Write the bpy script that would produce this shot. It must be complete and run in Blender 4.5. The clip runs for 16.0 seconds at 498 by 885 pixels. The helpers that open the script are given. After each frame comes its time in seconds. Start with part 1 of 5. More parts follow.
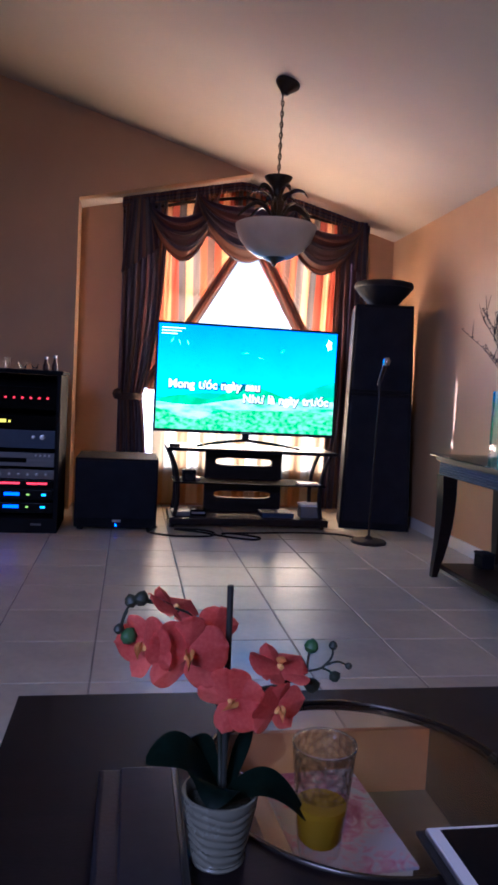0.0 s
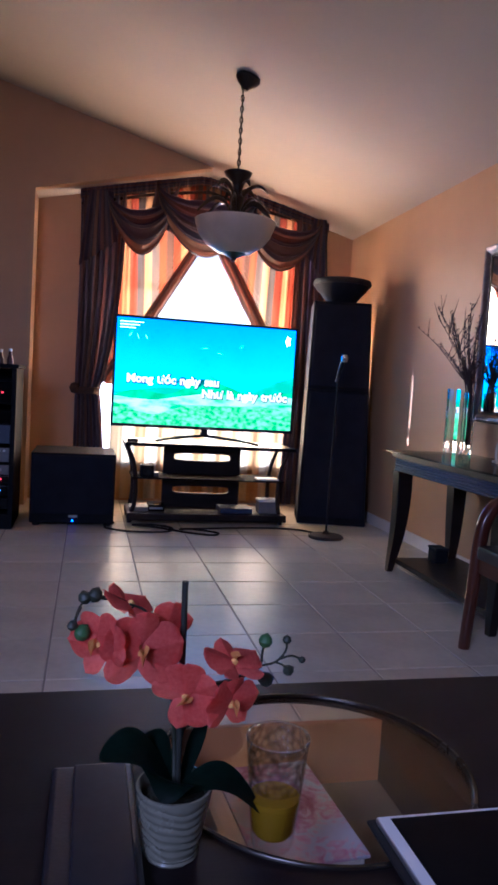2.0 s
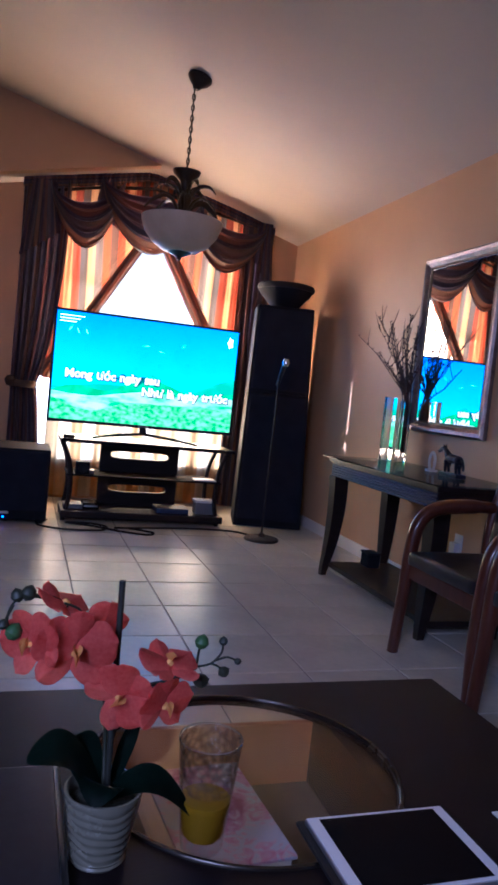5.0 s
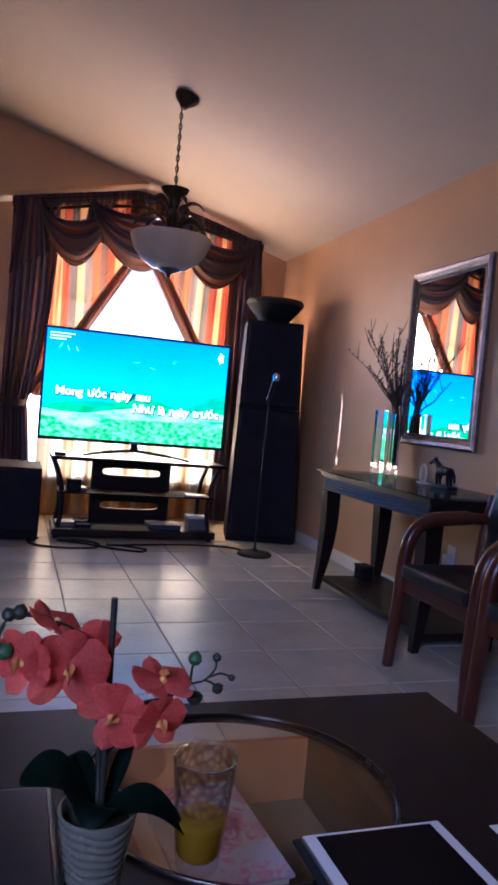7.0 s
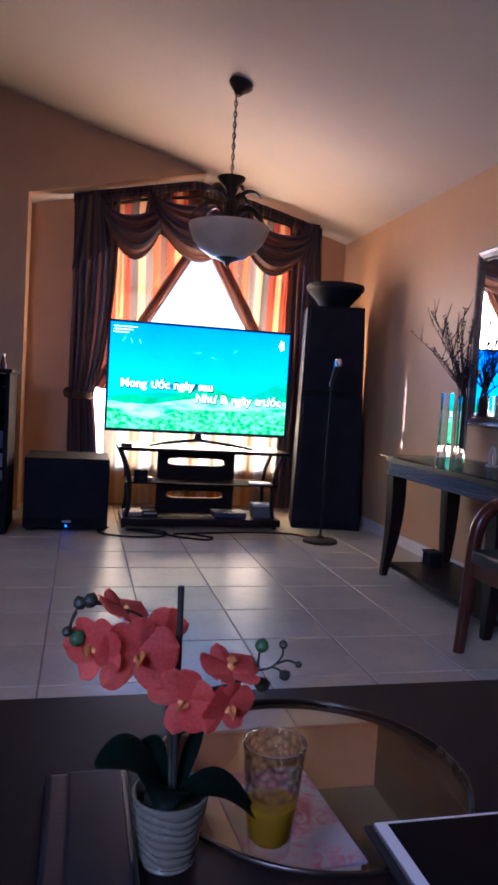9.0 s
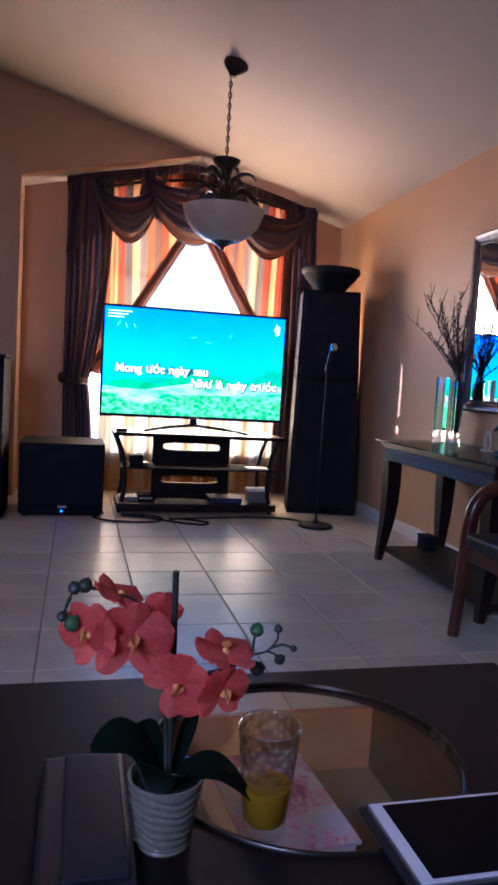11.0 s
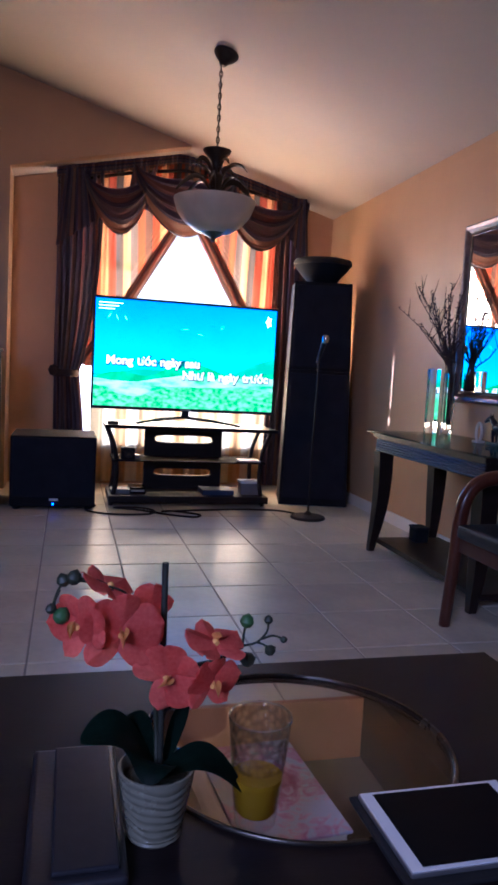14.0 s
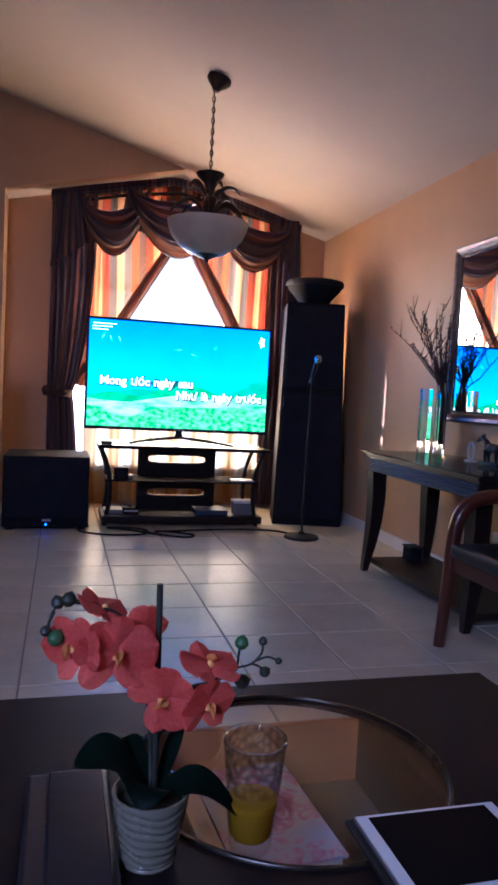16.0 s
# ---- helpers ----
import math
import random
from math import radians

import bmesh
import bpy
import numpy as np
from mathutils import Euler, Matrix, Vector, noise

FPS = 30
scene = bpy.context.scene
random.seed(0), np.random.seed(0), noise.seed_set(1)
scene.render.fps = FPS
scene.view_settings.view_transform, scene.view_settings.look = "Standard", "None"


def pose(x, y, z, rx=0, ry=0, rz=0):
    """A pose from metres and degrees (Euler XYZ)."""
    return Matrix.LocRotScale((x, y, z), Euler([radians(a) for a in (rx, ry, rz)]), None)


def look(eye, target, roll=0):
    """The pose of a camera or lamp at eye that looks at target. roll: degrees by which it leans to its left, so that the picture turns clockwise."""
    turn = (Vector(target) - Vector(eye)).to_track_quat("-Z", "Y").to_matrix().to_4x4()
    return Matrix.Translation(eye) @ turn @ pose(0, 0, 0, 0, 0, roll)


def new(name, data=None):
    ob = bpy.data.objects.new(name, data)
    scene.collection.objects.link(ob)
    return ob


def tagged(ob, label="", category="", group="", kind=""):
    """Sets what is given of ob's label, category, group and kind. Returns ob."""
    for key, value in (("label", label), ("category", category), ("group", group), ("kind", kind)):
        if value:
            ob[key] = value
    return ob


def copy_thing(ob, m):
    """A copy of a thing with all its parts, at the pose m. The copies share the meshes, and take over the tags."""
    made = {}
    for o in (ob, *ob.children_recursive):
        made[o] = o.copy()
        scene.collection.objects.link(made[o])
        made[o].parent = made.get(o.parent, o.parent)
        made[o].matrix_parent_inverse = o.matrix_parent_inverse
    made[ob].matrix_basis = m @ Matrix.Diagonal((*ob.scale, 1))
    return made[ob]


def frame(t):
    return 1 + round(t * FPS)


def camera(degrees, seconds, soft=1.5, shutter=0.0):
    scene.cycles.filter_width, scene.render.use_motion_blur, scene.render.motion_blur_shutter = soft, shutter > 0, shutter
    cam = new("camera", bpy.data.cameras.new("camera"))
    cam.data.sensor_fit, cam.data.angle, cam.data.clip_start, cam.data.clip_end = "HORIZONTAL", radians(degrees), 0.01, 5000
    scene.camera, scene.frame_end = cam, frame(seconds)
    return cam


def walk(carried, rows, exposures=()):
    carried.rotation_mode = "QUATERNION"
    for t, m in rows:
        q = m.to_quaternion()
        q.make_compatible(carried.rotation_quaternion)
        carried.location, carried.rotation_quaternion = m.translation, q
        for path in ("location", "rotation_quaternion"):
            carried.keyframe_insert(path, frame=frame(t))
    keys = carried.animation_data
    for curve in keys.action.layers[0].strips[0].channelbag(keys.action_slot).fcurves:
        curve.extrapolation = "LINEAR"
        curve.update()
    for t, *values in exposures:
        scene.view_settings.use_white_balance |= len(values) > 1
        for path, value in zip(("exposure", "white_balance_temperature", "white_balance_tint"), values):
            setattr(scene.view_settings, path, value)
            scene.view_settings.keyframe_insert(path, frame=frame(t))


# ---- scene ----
cam = camera(39.0, 16.0, soft=3.1)
PATH = [
    (0, (-0.074, -0.021, 1.035), (0.261, 1.946, 0.895), 3.0),
    (0.5, (-0.071, -0.021, 1.034), (0.285, 1.942, 0.895), 3.1),
    (1, (-0.07, -0.02, 1.034), (0.294, 1.94, 0.878), 3.1),
    (1.5, (-0.071, -0.023, 1.035), (0.341, 1.929, 0.887), 3.3),
    (2, (-0.07, -0.026, 1.037), (0.379, 1.918, 0.89), 3.5),
    (2.5, (-0.075, -0.029, 1.038), (0.39, 1.913, 0.934), 4.0),
    (3, (-0.076, -0.03, 1.039), (0.401, 1.909, 0.936), 4.2),
    (3.5, (-0.072, -0.027, 1.037), (0.426, 1.906, 0.912), 4.2),
    (4, (-0.07, -0.023, 1.035), (0.463, 1.899, 0.886), 4.4),
    (4.5, (-0.074, -0.029, 1.039), (0.511, 1.881, 0.946), 4.8),
    (4.7, (-0.076, -0.021, 1.035), (0.536, 1.878, 0.902), 5.8),
    (6.8, (-0.076, -0.027, 1.037), (0.572, 1.864, 0.971), 5.1),
    (7, (-0.075, -0.023, 1.035), (0.562, 1.871, 0.951), 5.1),
    (7.5, (-0.085, -0.029, 1.039), (0.407, 1.908, 0.978), 5.3),
    (8, (-0.08, -0.027, 1.039), (0.382, 1.917, 0.957), 4.1),
    (8.5, (-0.073, -0.02, 1.035), (0.375, 1.925, 0.897), 3.4),
    (9, (-0.072, -0.023, 1.036), (0.394, 1.918, 0.903), 3.4),
    (9.2, (-0.068, -0.015, 1.031), (0.415, 1.917, 0.842), 3.1),
    (10.3, (-0.070, -0.019, 1.035), (0.41, 1.915, 0.858), 3.3),
    (11.5, (-0.07, -0.019, 1.035), (0.408, 1.915, 0.865), 3.4),
    (12, (-0.073, -0.024, 1.038), (0.398, 1.915, 0.898), 3.5),
    (12.5, (-0.074, -0.023, 1.038), (0.386, 1.918, 0.897), 3.5),
    (13, (-0.072, -0.02, 1.036), (0.394, 1.918, 0.88), 3.6),
    (13.5, (-0.071, -0.022, 1.037), (0.41, 1.914, 0.893), 3.5),
    (14, (-0.065, -0.016, 1.033), (0.436, 1.91, 0.838), 3.2),
    (14.5, (-0.062, -0.015, 1.033), (0.448, 1.909, 0.837), 2.8),
    (15, (-0.064, -0.015, 1.033), (0.437, 1.912, 0.844), 2.8),
    (15.5, (-0.069, -0.021, 1.036), (0.443, 1.907, 0.895), 3.3),
    (16, (-0.068, -0.022, 1.036), (0.45, 1.905, 0.897), 3.1),
]
walk(cam, [(t, look(eye, target, roll)) for t, eye, target, roll in PATH], [(0, 1.63, 4680, 28), (16, 1.63, 4680, 28)])

# ---- world, sun, large lights ----
world = bpy.data.worlds.new("sky")
scene.world = world
world.use_nodes = True
wn = world.node_tree
wn.nodes.clear()
sky = wn.nodes.new("ShaderNodeTexSky")
sky.sky_type, sky.sun_disc = "NISHITA", False
sky.sun_elevation, sky.sun_rotation = radians(14.5), radians(-50)
wbg = wn.nodes.new("ShaderNodeBackground")
wbg.inputs[1].default_value = 0.15
wout = wn.nodes.new("ShaderNodeOutputWorld")
wn.links.new(sky.outputs[0], wbg.inputs[0])
wn.links.new(wbg.outputs[0], wout.inputs[0])

sun = new("sun", bpy.data.lights.new("sun", "SUN"))
sun.data.energy, sun.data.angle, sun.data.color = 4.0, radians(0.5), (1.0, 0.93, 0.82)
sun.matrix_world = look((-7.7, 6.3, 2.55), (0, 0, 0))


def area_light(name, eye, target, w, h, energy, color):
    li = bpy.data.lights.new(name, "AREA")
    li.shape, li.size, li.size_y, li.energy, li.color = "RECTANGLE", w, h, energy, color
    ob = new(name, li)
    ob.matrix_world = look(eye, target)
    return ob


# daylight in the window's opening, and an added fill lamp at the unseen rear wall
area_light("window_daylight", (0.9, 6.36, 1.42), (0.9, 2.36, 2.7), 1.5, 1.7, 64, (1.0, 0.68, 0.31))
area_light("rear_window_daylight", (-1.6, -1.52, 2.1), (0.2, 1.0, 0.3), 1.0, 1.0, 7.0, (0.88, 0.90, 1.12)).data.spread = radians(110)

# ---- materials ----


def mat_new(name):
    m = bpy.data.materials.new(name)
    m.use_nodes = True
    nt = m.node_tree
    return m, nt, nt.nodes["Principled BSDF"]


def node(nt, kind, **props):
    n = nt.nodes.new(kind)
    for k, v in props.items():
        if k in n.inputs:
            n.inputs[k].default_value = v
    return n


def surface(name, c1, c2, rough=0.5, metal=0.0, scale=4.0, fine=80.0, bump=0.05, coat=0.0, rough2=None, stretch=(1, 1, 1), spec=0.5, per_object=0.0):
    """Two-scale varied paint, wood, stone or metal."""
    m, nt, b = mat_new(name)
    tc = node(nt, "ShaderNodeTexCoord")
    mp = node(nt, "ShaderNodeMapping")
    mp.inputs["Scale"].default_value = stretch
    nt.links.new(tc.outputs["Object"], mp.inputs[0])
    n1 = node(nt, "ShaderNodeTexNoise", Scale=scale, Detail=5.0, Roughness=0.6)
    n2 = node(nt, "ShaderNodeTexNoise", Scale=fine, Detail=3.0)
    nt.links.new(mp.outputs[0], n1.inputs["Vector"])
    nt.links.new(mp.outputs[0], n2.inputs["Vector"])
    add = node(nt, "ShaderNodeMath")
    add.operation = "MULTIPLY_ADD"
    add.inputs[1].default_value = 0.35
    nt.links.new(n2.outputs[0], add.inputs[0])
    nt.links.new(n1.outputs[0], add.inputs[2])
    ramp = node(nt, "ShaderNodeValToRGB")
    ramp.color_ramp.elements[0].position, ramp.color_ramp.elements[1].position = 0.42, 0.9
    ramp.color_ramp.elements[0].color, ramp.color_ramp.elements[1].color = (*c1, 1), (*c2, 1)
    last = add.outputs[0]
    if per_object:
        oi = node(nt, "ShaderNodeObjectInfo")
        ma = node(nt, "ShaderNodeMath")
        ma.operation = "MULTIPLY_ADD"
        ma.inputs[1].default_value = per_object
        nt.links.new(oi.outputs["Random"], ma.inputs[0])
        nt.links.new(last, ma.inputs[2])
        last = ma.outputs[0]
    nt.links.new(last, ramp.inputs[0])
    nt.links.new(ramp.outputs[0], b.inputs["Base Color"])
    mr = node(nt, "ShaderNodeMapRange")
    mr.inputs["To Min"].default_value, mr.inputs["To Max"].default_value = rough, rough + 0.12 if rough2 is None else rough2
    nt.links.new(n1.outputs[0], mr.inputs["Value"])
    nt.links.new(mr.outputs[0], b.inputs["Roughness"])
    b.inputs["Metallic"].default_value = metal
    b.inputs["Coat Weight"].default_value = coat
    b.inputs["Specular IOR Level"].default_value = spec
    if bump:
        bp = node(nt, "ShaderNodeBump", Strength=bump, Distance=0.01)
        nt.links.new(n2.outputs[0], bp.inputs["Height"])
        nt.links.new(bp.outputs[0], b.inputs["Normal"])
    return m


def glass_mat(name, color=(1, 1, 1), rough=0.0, ior=1.45):
    m, nt, b = mat_new(name)
    b.inputs["Base Color"].default_value = (*color, 1)
    b.inputs["Transmission Weight"].default_value = 1.0
    b.inputs["Roughness"].default_value, b.inputs["IOR"].default_value = rough, ior
    return m


def thin_glass(name, color=(1, 1, 1), gloss=0.5, rough=0.02, dimples=0.0):
    """Thin clear glass: it lets the view through and mirrors more at a slant."""
    m, nt, b = mat_new(name)
    nt.nodes.remove(b)
    tp = node(nt, "ShaderNodeBsdfTransparent")
    tp.inputs[0].default_value = (*color, 1)
    gs = node(nt, "ShaderNodeBsdfGlossy")
    gs.inputs["Roughness"].default_value = rough
    lw = node(nt, "ShaderNodeLayerWeight")
    pw = node(nt, "ShaderNodeMath")
    pw.operation, pw.inputs[1].default_value = "POWER", 4.0
    mr = node(nt, "ShaderNodeMath")
    mr.operation, mr.inputs[1].default_value, mr.inputs[2].default_value = "MULTIPLY_ADD", gloss, 0.03
    nt.links.new(lw.outputs["Facing"], pw.inputs[0])
    nt.links.new(pw.outputs[0], mr.inputs[0])
    ms = node(nt, "ShaderNodeMixShader")
    nt.links.new(mr.outputs[0], ms.inputs[0])
    nt.links.new(tp.outputs[0], ms.inputs[1])
    nt.links.new(gs.outputs[0], ms.inputs[2])
    nt.links.new(ms.outputs[0], nt.nodes["Material Output"].inputs[0])
    if dimples:
        tc = node(nt, "ShaderNodeTexCoord")
        vo = node(nt, "ShaderNodeTexVoronoi", Scale=dimples)
        bp = node(nt, "ShaderNodeBump", Strength=1.0, Distance=0.004)
        nt.links.new(tc.outputs["Object"], vo.inputs["Vector"])
        nt.links.new(vo.outputs["Distance"], bp.inputs["Height"])
        nt.links.new(bp.outputs[0], gs.inputs["Normal"])
        nt.links.new(bp.outputs[0], lw.inputs["Normal"])
        # tint darkened towards the dimples' edges, in place of the shading by refraction
        ramp = node(nt, "ShaderNodeValToRGB")
        ramp.color_ramp.elements[0].position, ramp.color_ramp.elements[1].position = 0.25, 0.75
        ramp.color_ramp.elements[0].color, ramp.color_ramp.elements[1].color = (0.99, 0.99, 0.98, 1), (0.80, 0.79, 0.79, 1)
        nt.links.new(vo.outputs["Distance"], ramp.inputs[0])
        nt.links.new(ramp.outputs[0], tp.inputs[0])
    return m


def juice_mat(name, color):
    m, nt, b = mat_new(name)
    b.inputs["Base Color"].default_value = (*color, 1)
    b.inputs["Roughness"].default_value = 0.2
    tr = node(nt, "ShaderNodeBsdfTranslucent")
    tr.inputs[0].default_value = (*color, 1)
    ms = node(nt, "ShaderNodeMixShader")
    ms.inputs[0].default_value = 0.55
    nt.links.new(b.outputs[0], ms.inputs[1])
    nt.links.new(tr.outputs[0], ms.inputs[2])
    nt.links.new(ms.outputs[0], nt.nodes["Material Output"].inputs[0])
    return m


def petal_mat(name, c1, c2, scale=14, rough=0.55):
    """Silk or frosted glass that lets some of the window's light through."""
    m = surface(name, c1, c2, rough, scale=scale, fine=180, bump=0.05)
    nt = m.node_tree
    b = nt.nodes["Principled BSDF"]
    tr = node(nt, "ShaderNodeBsdfTranslucent")
    nt.links.new(b.inputs["Base Color"].links[0].from_socket, tr.inputs[0])
    ms = node(nt, "ShaderNodeMixShader")
    ms.inputs[0].default_value = 0.50
    nt.links.new(b.outputs[0], ms.inputs[1])
    nt.links.new(tr.outputs[0], ms.inputs[2])
    nt.links.new(ms.outputs[0], nt.nodes["Material Output"].inputs[0])
    return m


def glow_mat(name, color, strength):
    m, nt, b = mat_new(name)
    b.inputs["Base Color"].default_value = (*[c * 0.3 for c in color], 1)
    b.inputs["Emission Color"].default_value = (*color, 1)
    b.inputs["Emission Strength"].default_value = strength
    return m


def striped_cloth(name, colours, repeats, through_light, rough=0.7, along="X"):
    """Striped curtain cloth: the stripes run down the cloth, along its V."""
    m, nt, b = mat_new(name)
    uv = node(nt, "ShaderNodeUVMap")
    sep = node(nt, "ShaderNodeSeparateXYZ")
    nt.links.new(uv.outputs[0], sep.inputs[0])
    mu = node(nt, "ShaderNodeMath")
    mu.operation, mu.inputs[1].default_value = "MULTIPLY", repeats
    fr = node(nt, "ShaderNodeMath")
    fr.operation = "FRACT"
    nt.links.new(sep.outputs[along], mu.inputs[0])
    nt.links.new(mu.outputs[0], fr.inputs[0])
    ramp = node(nt, "ShaderNodeValToRGB")
    cr = ramp.color_ramp
    cr.interpolation = "LINEAR"
    n = len(colours)
    while len(cr.elements) < 2 * n:
        cr.elements.new(0.5)
    for i, c in enumerate(colours):
        for j, f in enumerate((0.06, 0.94)):
            e = cr.elements[2 * i + j]
            e.position, e.color = (i + f) / n, (*c, 1)
    nt.links.new(fr.outputs[0], ramp.inputs[0])
    tc = node(nt, "ShaderNodeTexCoord")
    nz = node(nt, "ShaderNodeTexNoise", Scale=350.0, Detail=2.0)
    nt.links.new(tc.outputs["Object"], nz.inputs["Vector"])
    mix = node(nt, "ShaderNodeMixRGB")
    mix.blend_type, mix.inputs[0].default_value = "MULTIPLY", 0.35
    nt.links.new(ramp.outputs[0], mix.inputs[1])
    nt.links.new(nz.outputs[0], mix.inputs[2])
    nt.links.new(mix.outputs[0], b.inputs["Base Color"])
    b.inputs["Roughness"].default_value = rough
    b.inputs["Sheen Weight"].default_value = 0.15
    tr = node(nt, "ShaderNodeBsdfTranslucent")
    nt.links.new(mix.outputs[0], tr.inputs[0])
    ms = node(nt, "ShaderNodeMixShader")
    ms.inputs[0].default_value = through_light
    nt.links.new(b.outputs[0], ms.inputs[1])
    nt.links.new(tr.outputs[0], ms.inputs[2])
    nt.links.new(ms.outputs[0], nt.nodes["Material Output"].inputs[0])
    return m


M_WALL = surface("beige wall paint", (0.51, 0.30, 0.15), (0.59, 0.36, 0.19), 0.42, scale=1.3, fine=160, bump=0.06, spec=0.4)
# darkened for the unseen walls only, so less light bounces onto the left
M_WALLUNSEEN = surface("darkened unseen wall paint", (0.19, 0.12, 0.07), (0.25, 0.16, 0.10), 0.5, scale=1.3, fine=160, bump=0.06)
M_CEIL = surface("ceiling paint", (0.49, 0.41, 0.325), (0.56, 0.47, 0.385), 0.8, scale=0.8, fine=200, bump=0.08)
M_TRIM = surface("white trim paint", (0.70, 0.68, 0.64), (0.8, 0.78, 0.74), 0.4, scale=3, fine=90, bump=0.02)
M_TILE = surface("glazed floor tile", (0.41, 0.375, 0.30), (0.57, 0.53, 0.43), 0.24, scale=3.5, fine=30, bump=0.025, rough2=0.40, per_object=0.12, spec=0.36)
M_GROUT = surface("grout", (0.19, 0.17, 0.15), (0.32, 0.29, 0.26), 0.6, scale=6, fine=150)
M_ESPRESSO = surface("espresso wood", (0.009, 0.006, 0.0055), (0.020, 0.012, 0.011), 0.34, scale=3, fine=50, bump=0.03, stretch=(1, 9, 9), rough2=0.5, spec=0.28)
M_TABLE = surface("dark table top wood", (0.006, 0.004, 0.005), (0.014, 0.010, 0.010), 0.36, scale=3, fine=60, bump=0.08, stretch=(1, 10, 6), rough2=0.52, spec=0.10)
M_OAK = surface("warm wood veneer", (0.38, 0.15, 0.05), (0.50, 0.22, 0.085), 0.4, scale=3, fine=60, bump=0.03, stretch=(1, 8, 8))
M_DARKFLOOR = surface("dull brown board", (0.15, 0.115, 0.07), (0.22, 0.17, 0.11), 0.6, scale=3, fine=60, bump=0.05, stretch=(1, 8, 8), spec=0.2)
M_CHERRY = surface("cherry bentwood", (0.050, 0.012, 0.007), (0.10, 0.026, 0.013), 0.26, scale=4, fine=50, bump=0.02, stretch=(6, 6, 1), coat=0.15)
M_LEATHER = surface("black leather", (0.008, 0.008, 0.010), (0.020, 0.020, 0.026), 0.30, scale=12, fine=220, bump=0.06)
M_BLACK = surface("black lacquered cabinet", (0.010, 0.011, 0.017), (0.018, 0.019, 0.029), 0.30, scale=2, fine=300, bump=0.02, spec=0.22)
M_VINYL = surface("black vinyl", (0.009, 0.010, 0.013), (0.016, 0.017, 0.022), 0.62, scale=5, fine=350, bump=0.08, spec=0.06)
M_STANDTOP = surface("matt black board", (0.006, 0.006, 0.008), (0.011, 0.011, 0.014), 0.75, scale=5, fine=200, bump=0.03, spec=0.03)
M_GRILLE = surface("black grille cloth", (0.009, 0.011, 0.019), (0.016, 0.018, 0.029), 0.75, scale=8, fine=600, bump=0.15, spec=0.15)
M_RUBBER = surface("black rubber", (0.010, 0.010, 0.011), (0.017, 0.017, 0.018), 0.6, scale=20, fine=200, spec=0.25)
M_CHROME = surface("chrome", (0.6, 0.6, 0.62), (0.75, 0.75, 0.77), 0.14, metal=1.0, scale=5, fine=100, bump=0.0)
M_RIM = surface("smooth dark metal", (0.022, 0.019, 0.017), (0.05, 0.043, 0.036), 0.2, metal=0.8, scale=6, fine=40, bump=0.0)
M_DIMPLATE = surface("dull silver face plate", (0.11, 0.11, 0.12), (0.17, 0.17, 0.18), 0.4, metal=0.6, scale=6, fine=150, stretch=(1, 1, 12))
M_SILVER = surface("silvered frame", (0.15, 0.12, 0.115), (0.33, 0.28, 0.27), 0.33, metal=0.9, scale=14, fine=120, bump=0.12)
M_ALU = surface("brushed aluminium", (0.45, 0.45, 0.47), (0.6, 0.6, 0.62), 0.3, metal=0.9, scale=6, fine=150, stretch=(1, 1, 12))
M_BRONZE = surface("dark bronze", (0.035, 0.026, 0.02), (0.08, 0.06, 0.042), 0.4, metal=0.7, scale=10, fine=90, bump=0.15)
M_ALAB = petal_mat("frosted alabaster glass", (0.68, 0.61, 0.52), (0.82, 0.76, 0.68), 7, 0.3)
M_POT = surface("cream ceramic", (0.115, 0.113, 0.082), (0.165, 0.16, 0.12), 0.2, scale=8, fine=60, bump=0.02, coat=0.3)
M_PETAL = petal_mat("coral silk petal", (0.68, 0.075, 0.06), (0.96, 0.33, 0.26))
M_LIP = surface("yellow orchid lip", (0.70, 0.22, 0.06), (0.85, 0.50, 0.14), 0.5, scale=60, fine=200)
M_STEM = surface("dark green stem", (0.010, 0.014, 0.007), (0.024, 0.028, 0.014), 0.5, scale=20, fine=120)
M_STICK = surface("green plant stake", (0.010, 0.012, 0.009), (0.020, 0.022, 0.016), 0.55, scale=20, fine=120)
M_LEAF = surface("dark orchid leaf", (0.002, 0.007, 0.005), (0.006, 0.019, 0.012), 0.4, scale=12, fine=90, bump=0.05, spec=0.12)
M_MOSS = surface("dark moss", (0.012, 0.014, 0.007), (0.03, 0.032, 0.016), 0.95, scale=40, fine=200, bump=0.5)
M_TWIG = surface("dark twig", (0.035, 0.018, 0.014), (0.075, 0.04, 0.03), 0.7, scale=30, fine=200, bump=0.3)
M_SCREENBLK = surface("black gloss screen", (0.004, 0.004, 0.005), (0.007, 0.007, 0.008), 0.08, scale=2, fine=20, bump=0.0, spec=0.03)
M_WHITEPL = surface("white plastic", (0.70, 0.71, 0.74), (0.78, 0.79, 0.82), 0.3, scale=6, fine=90, bump=0.02)
M_GREYPL = surface("grey plastic", (0.12, 0.12, 0.13), (0.19, 0.19, 0.20), 0.4, scale=6, fine=90, bump=0.02)
M_NAVY = surface("dark blue plastic", (0.015, 0.03, 0.075), (0.03, 0.055, 0.12), 0.4, scale=6, fine=90)
M_PAPER = surface("white paper", (0.68, 0.67, 0.63), (0.78, 0.77, 0.73), 0.8, scale=6, fine=90)
M_CONCRETE = surface("pale concrete", (0.50, 0.47, 0.42), (0.60, 0.57, 0.52), 0.85, scale=1.0, fine=20, bump=0.2)
M_STONE = surface("pale figurine", (0.55, 0.50, 0.42), (0.66, 0.61, 0.53), 0.5, scale=20, fine=90, bump=0.1)
M_GLASS = glass_mat("clear glass")
M_SMOKE = thin_glass("tinted table glass", (0.95, 0.92, 0.87), 0.34)
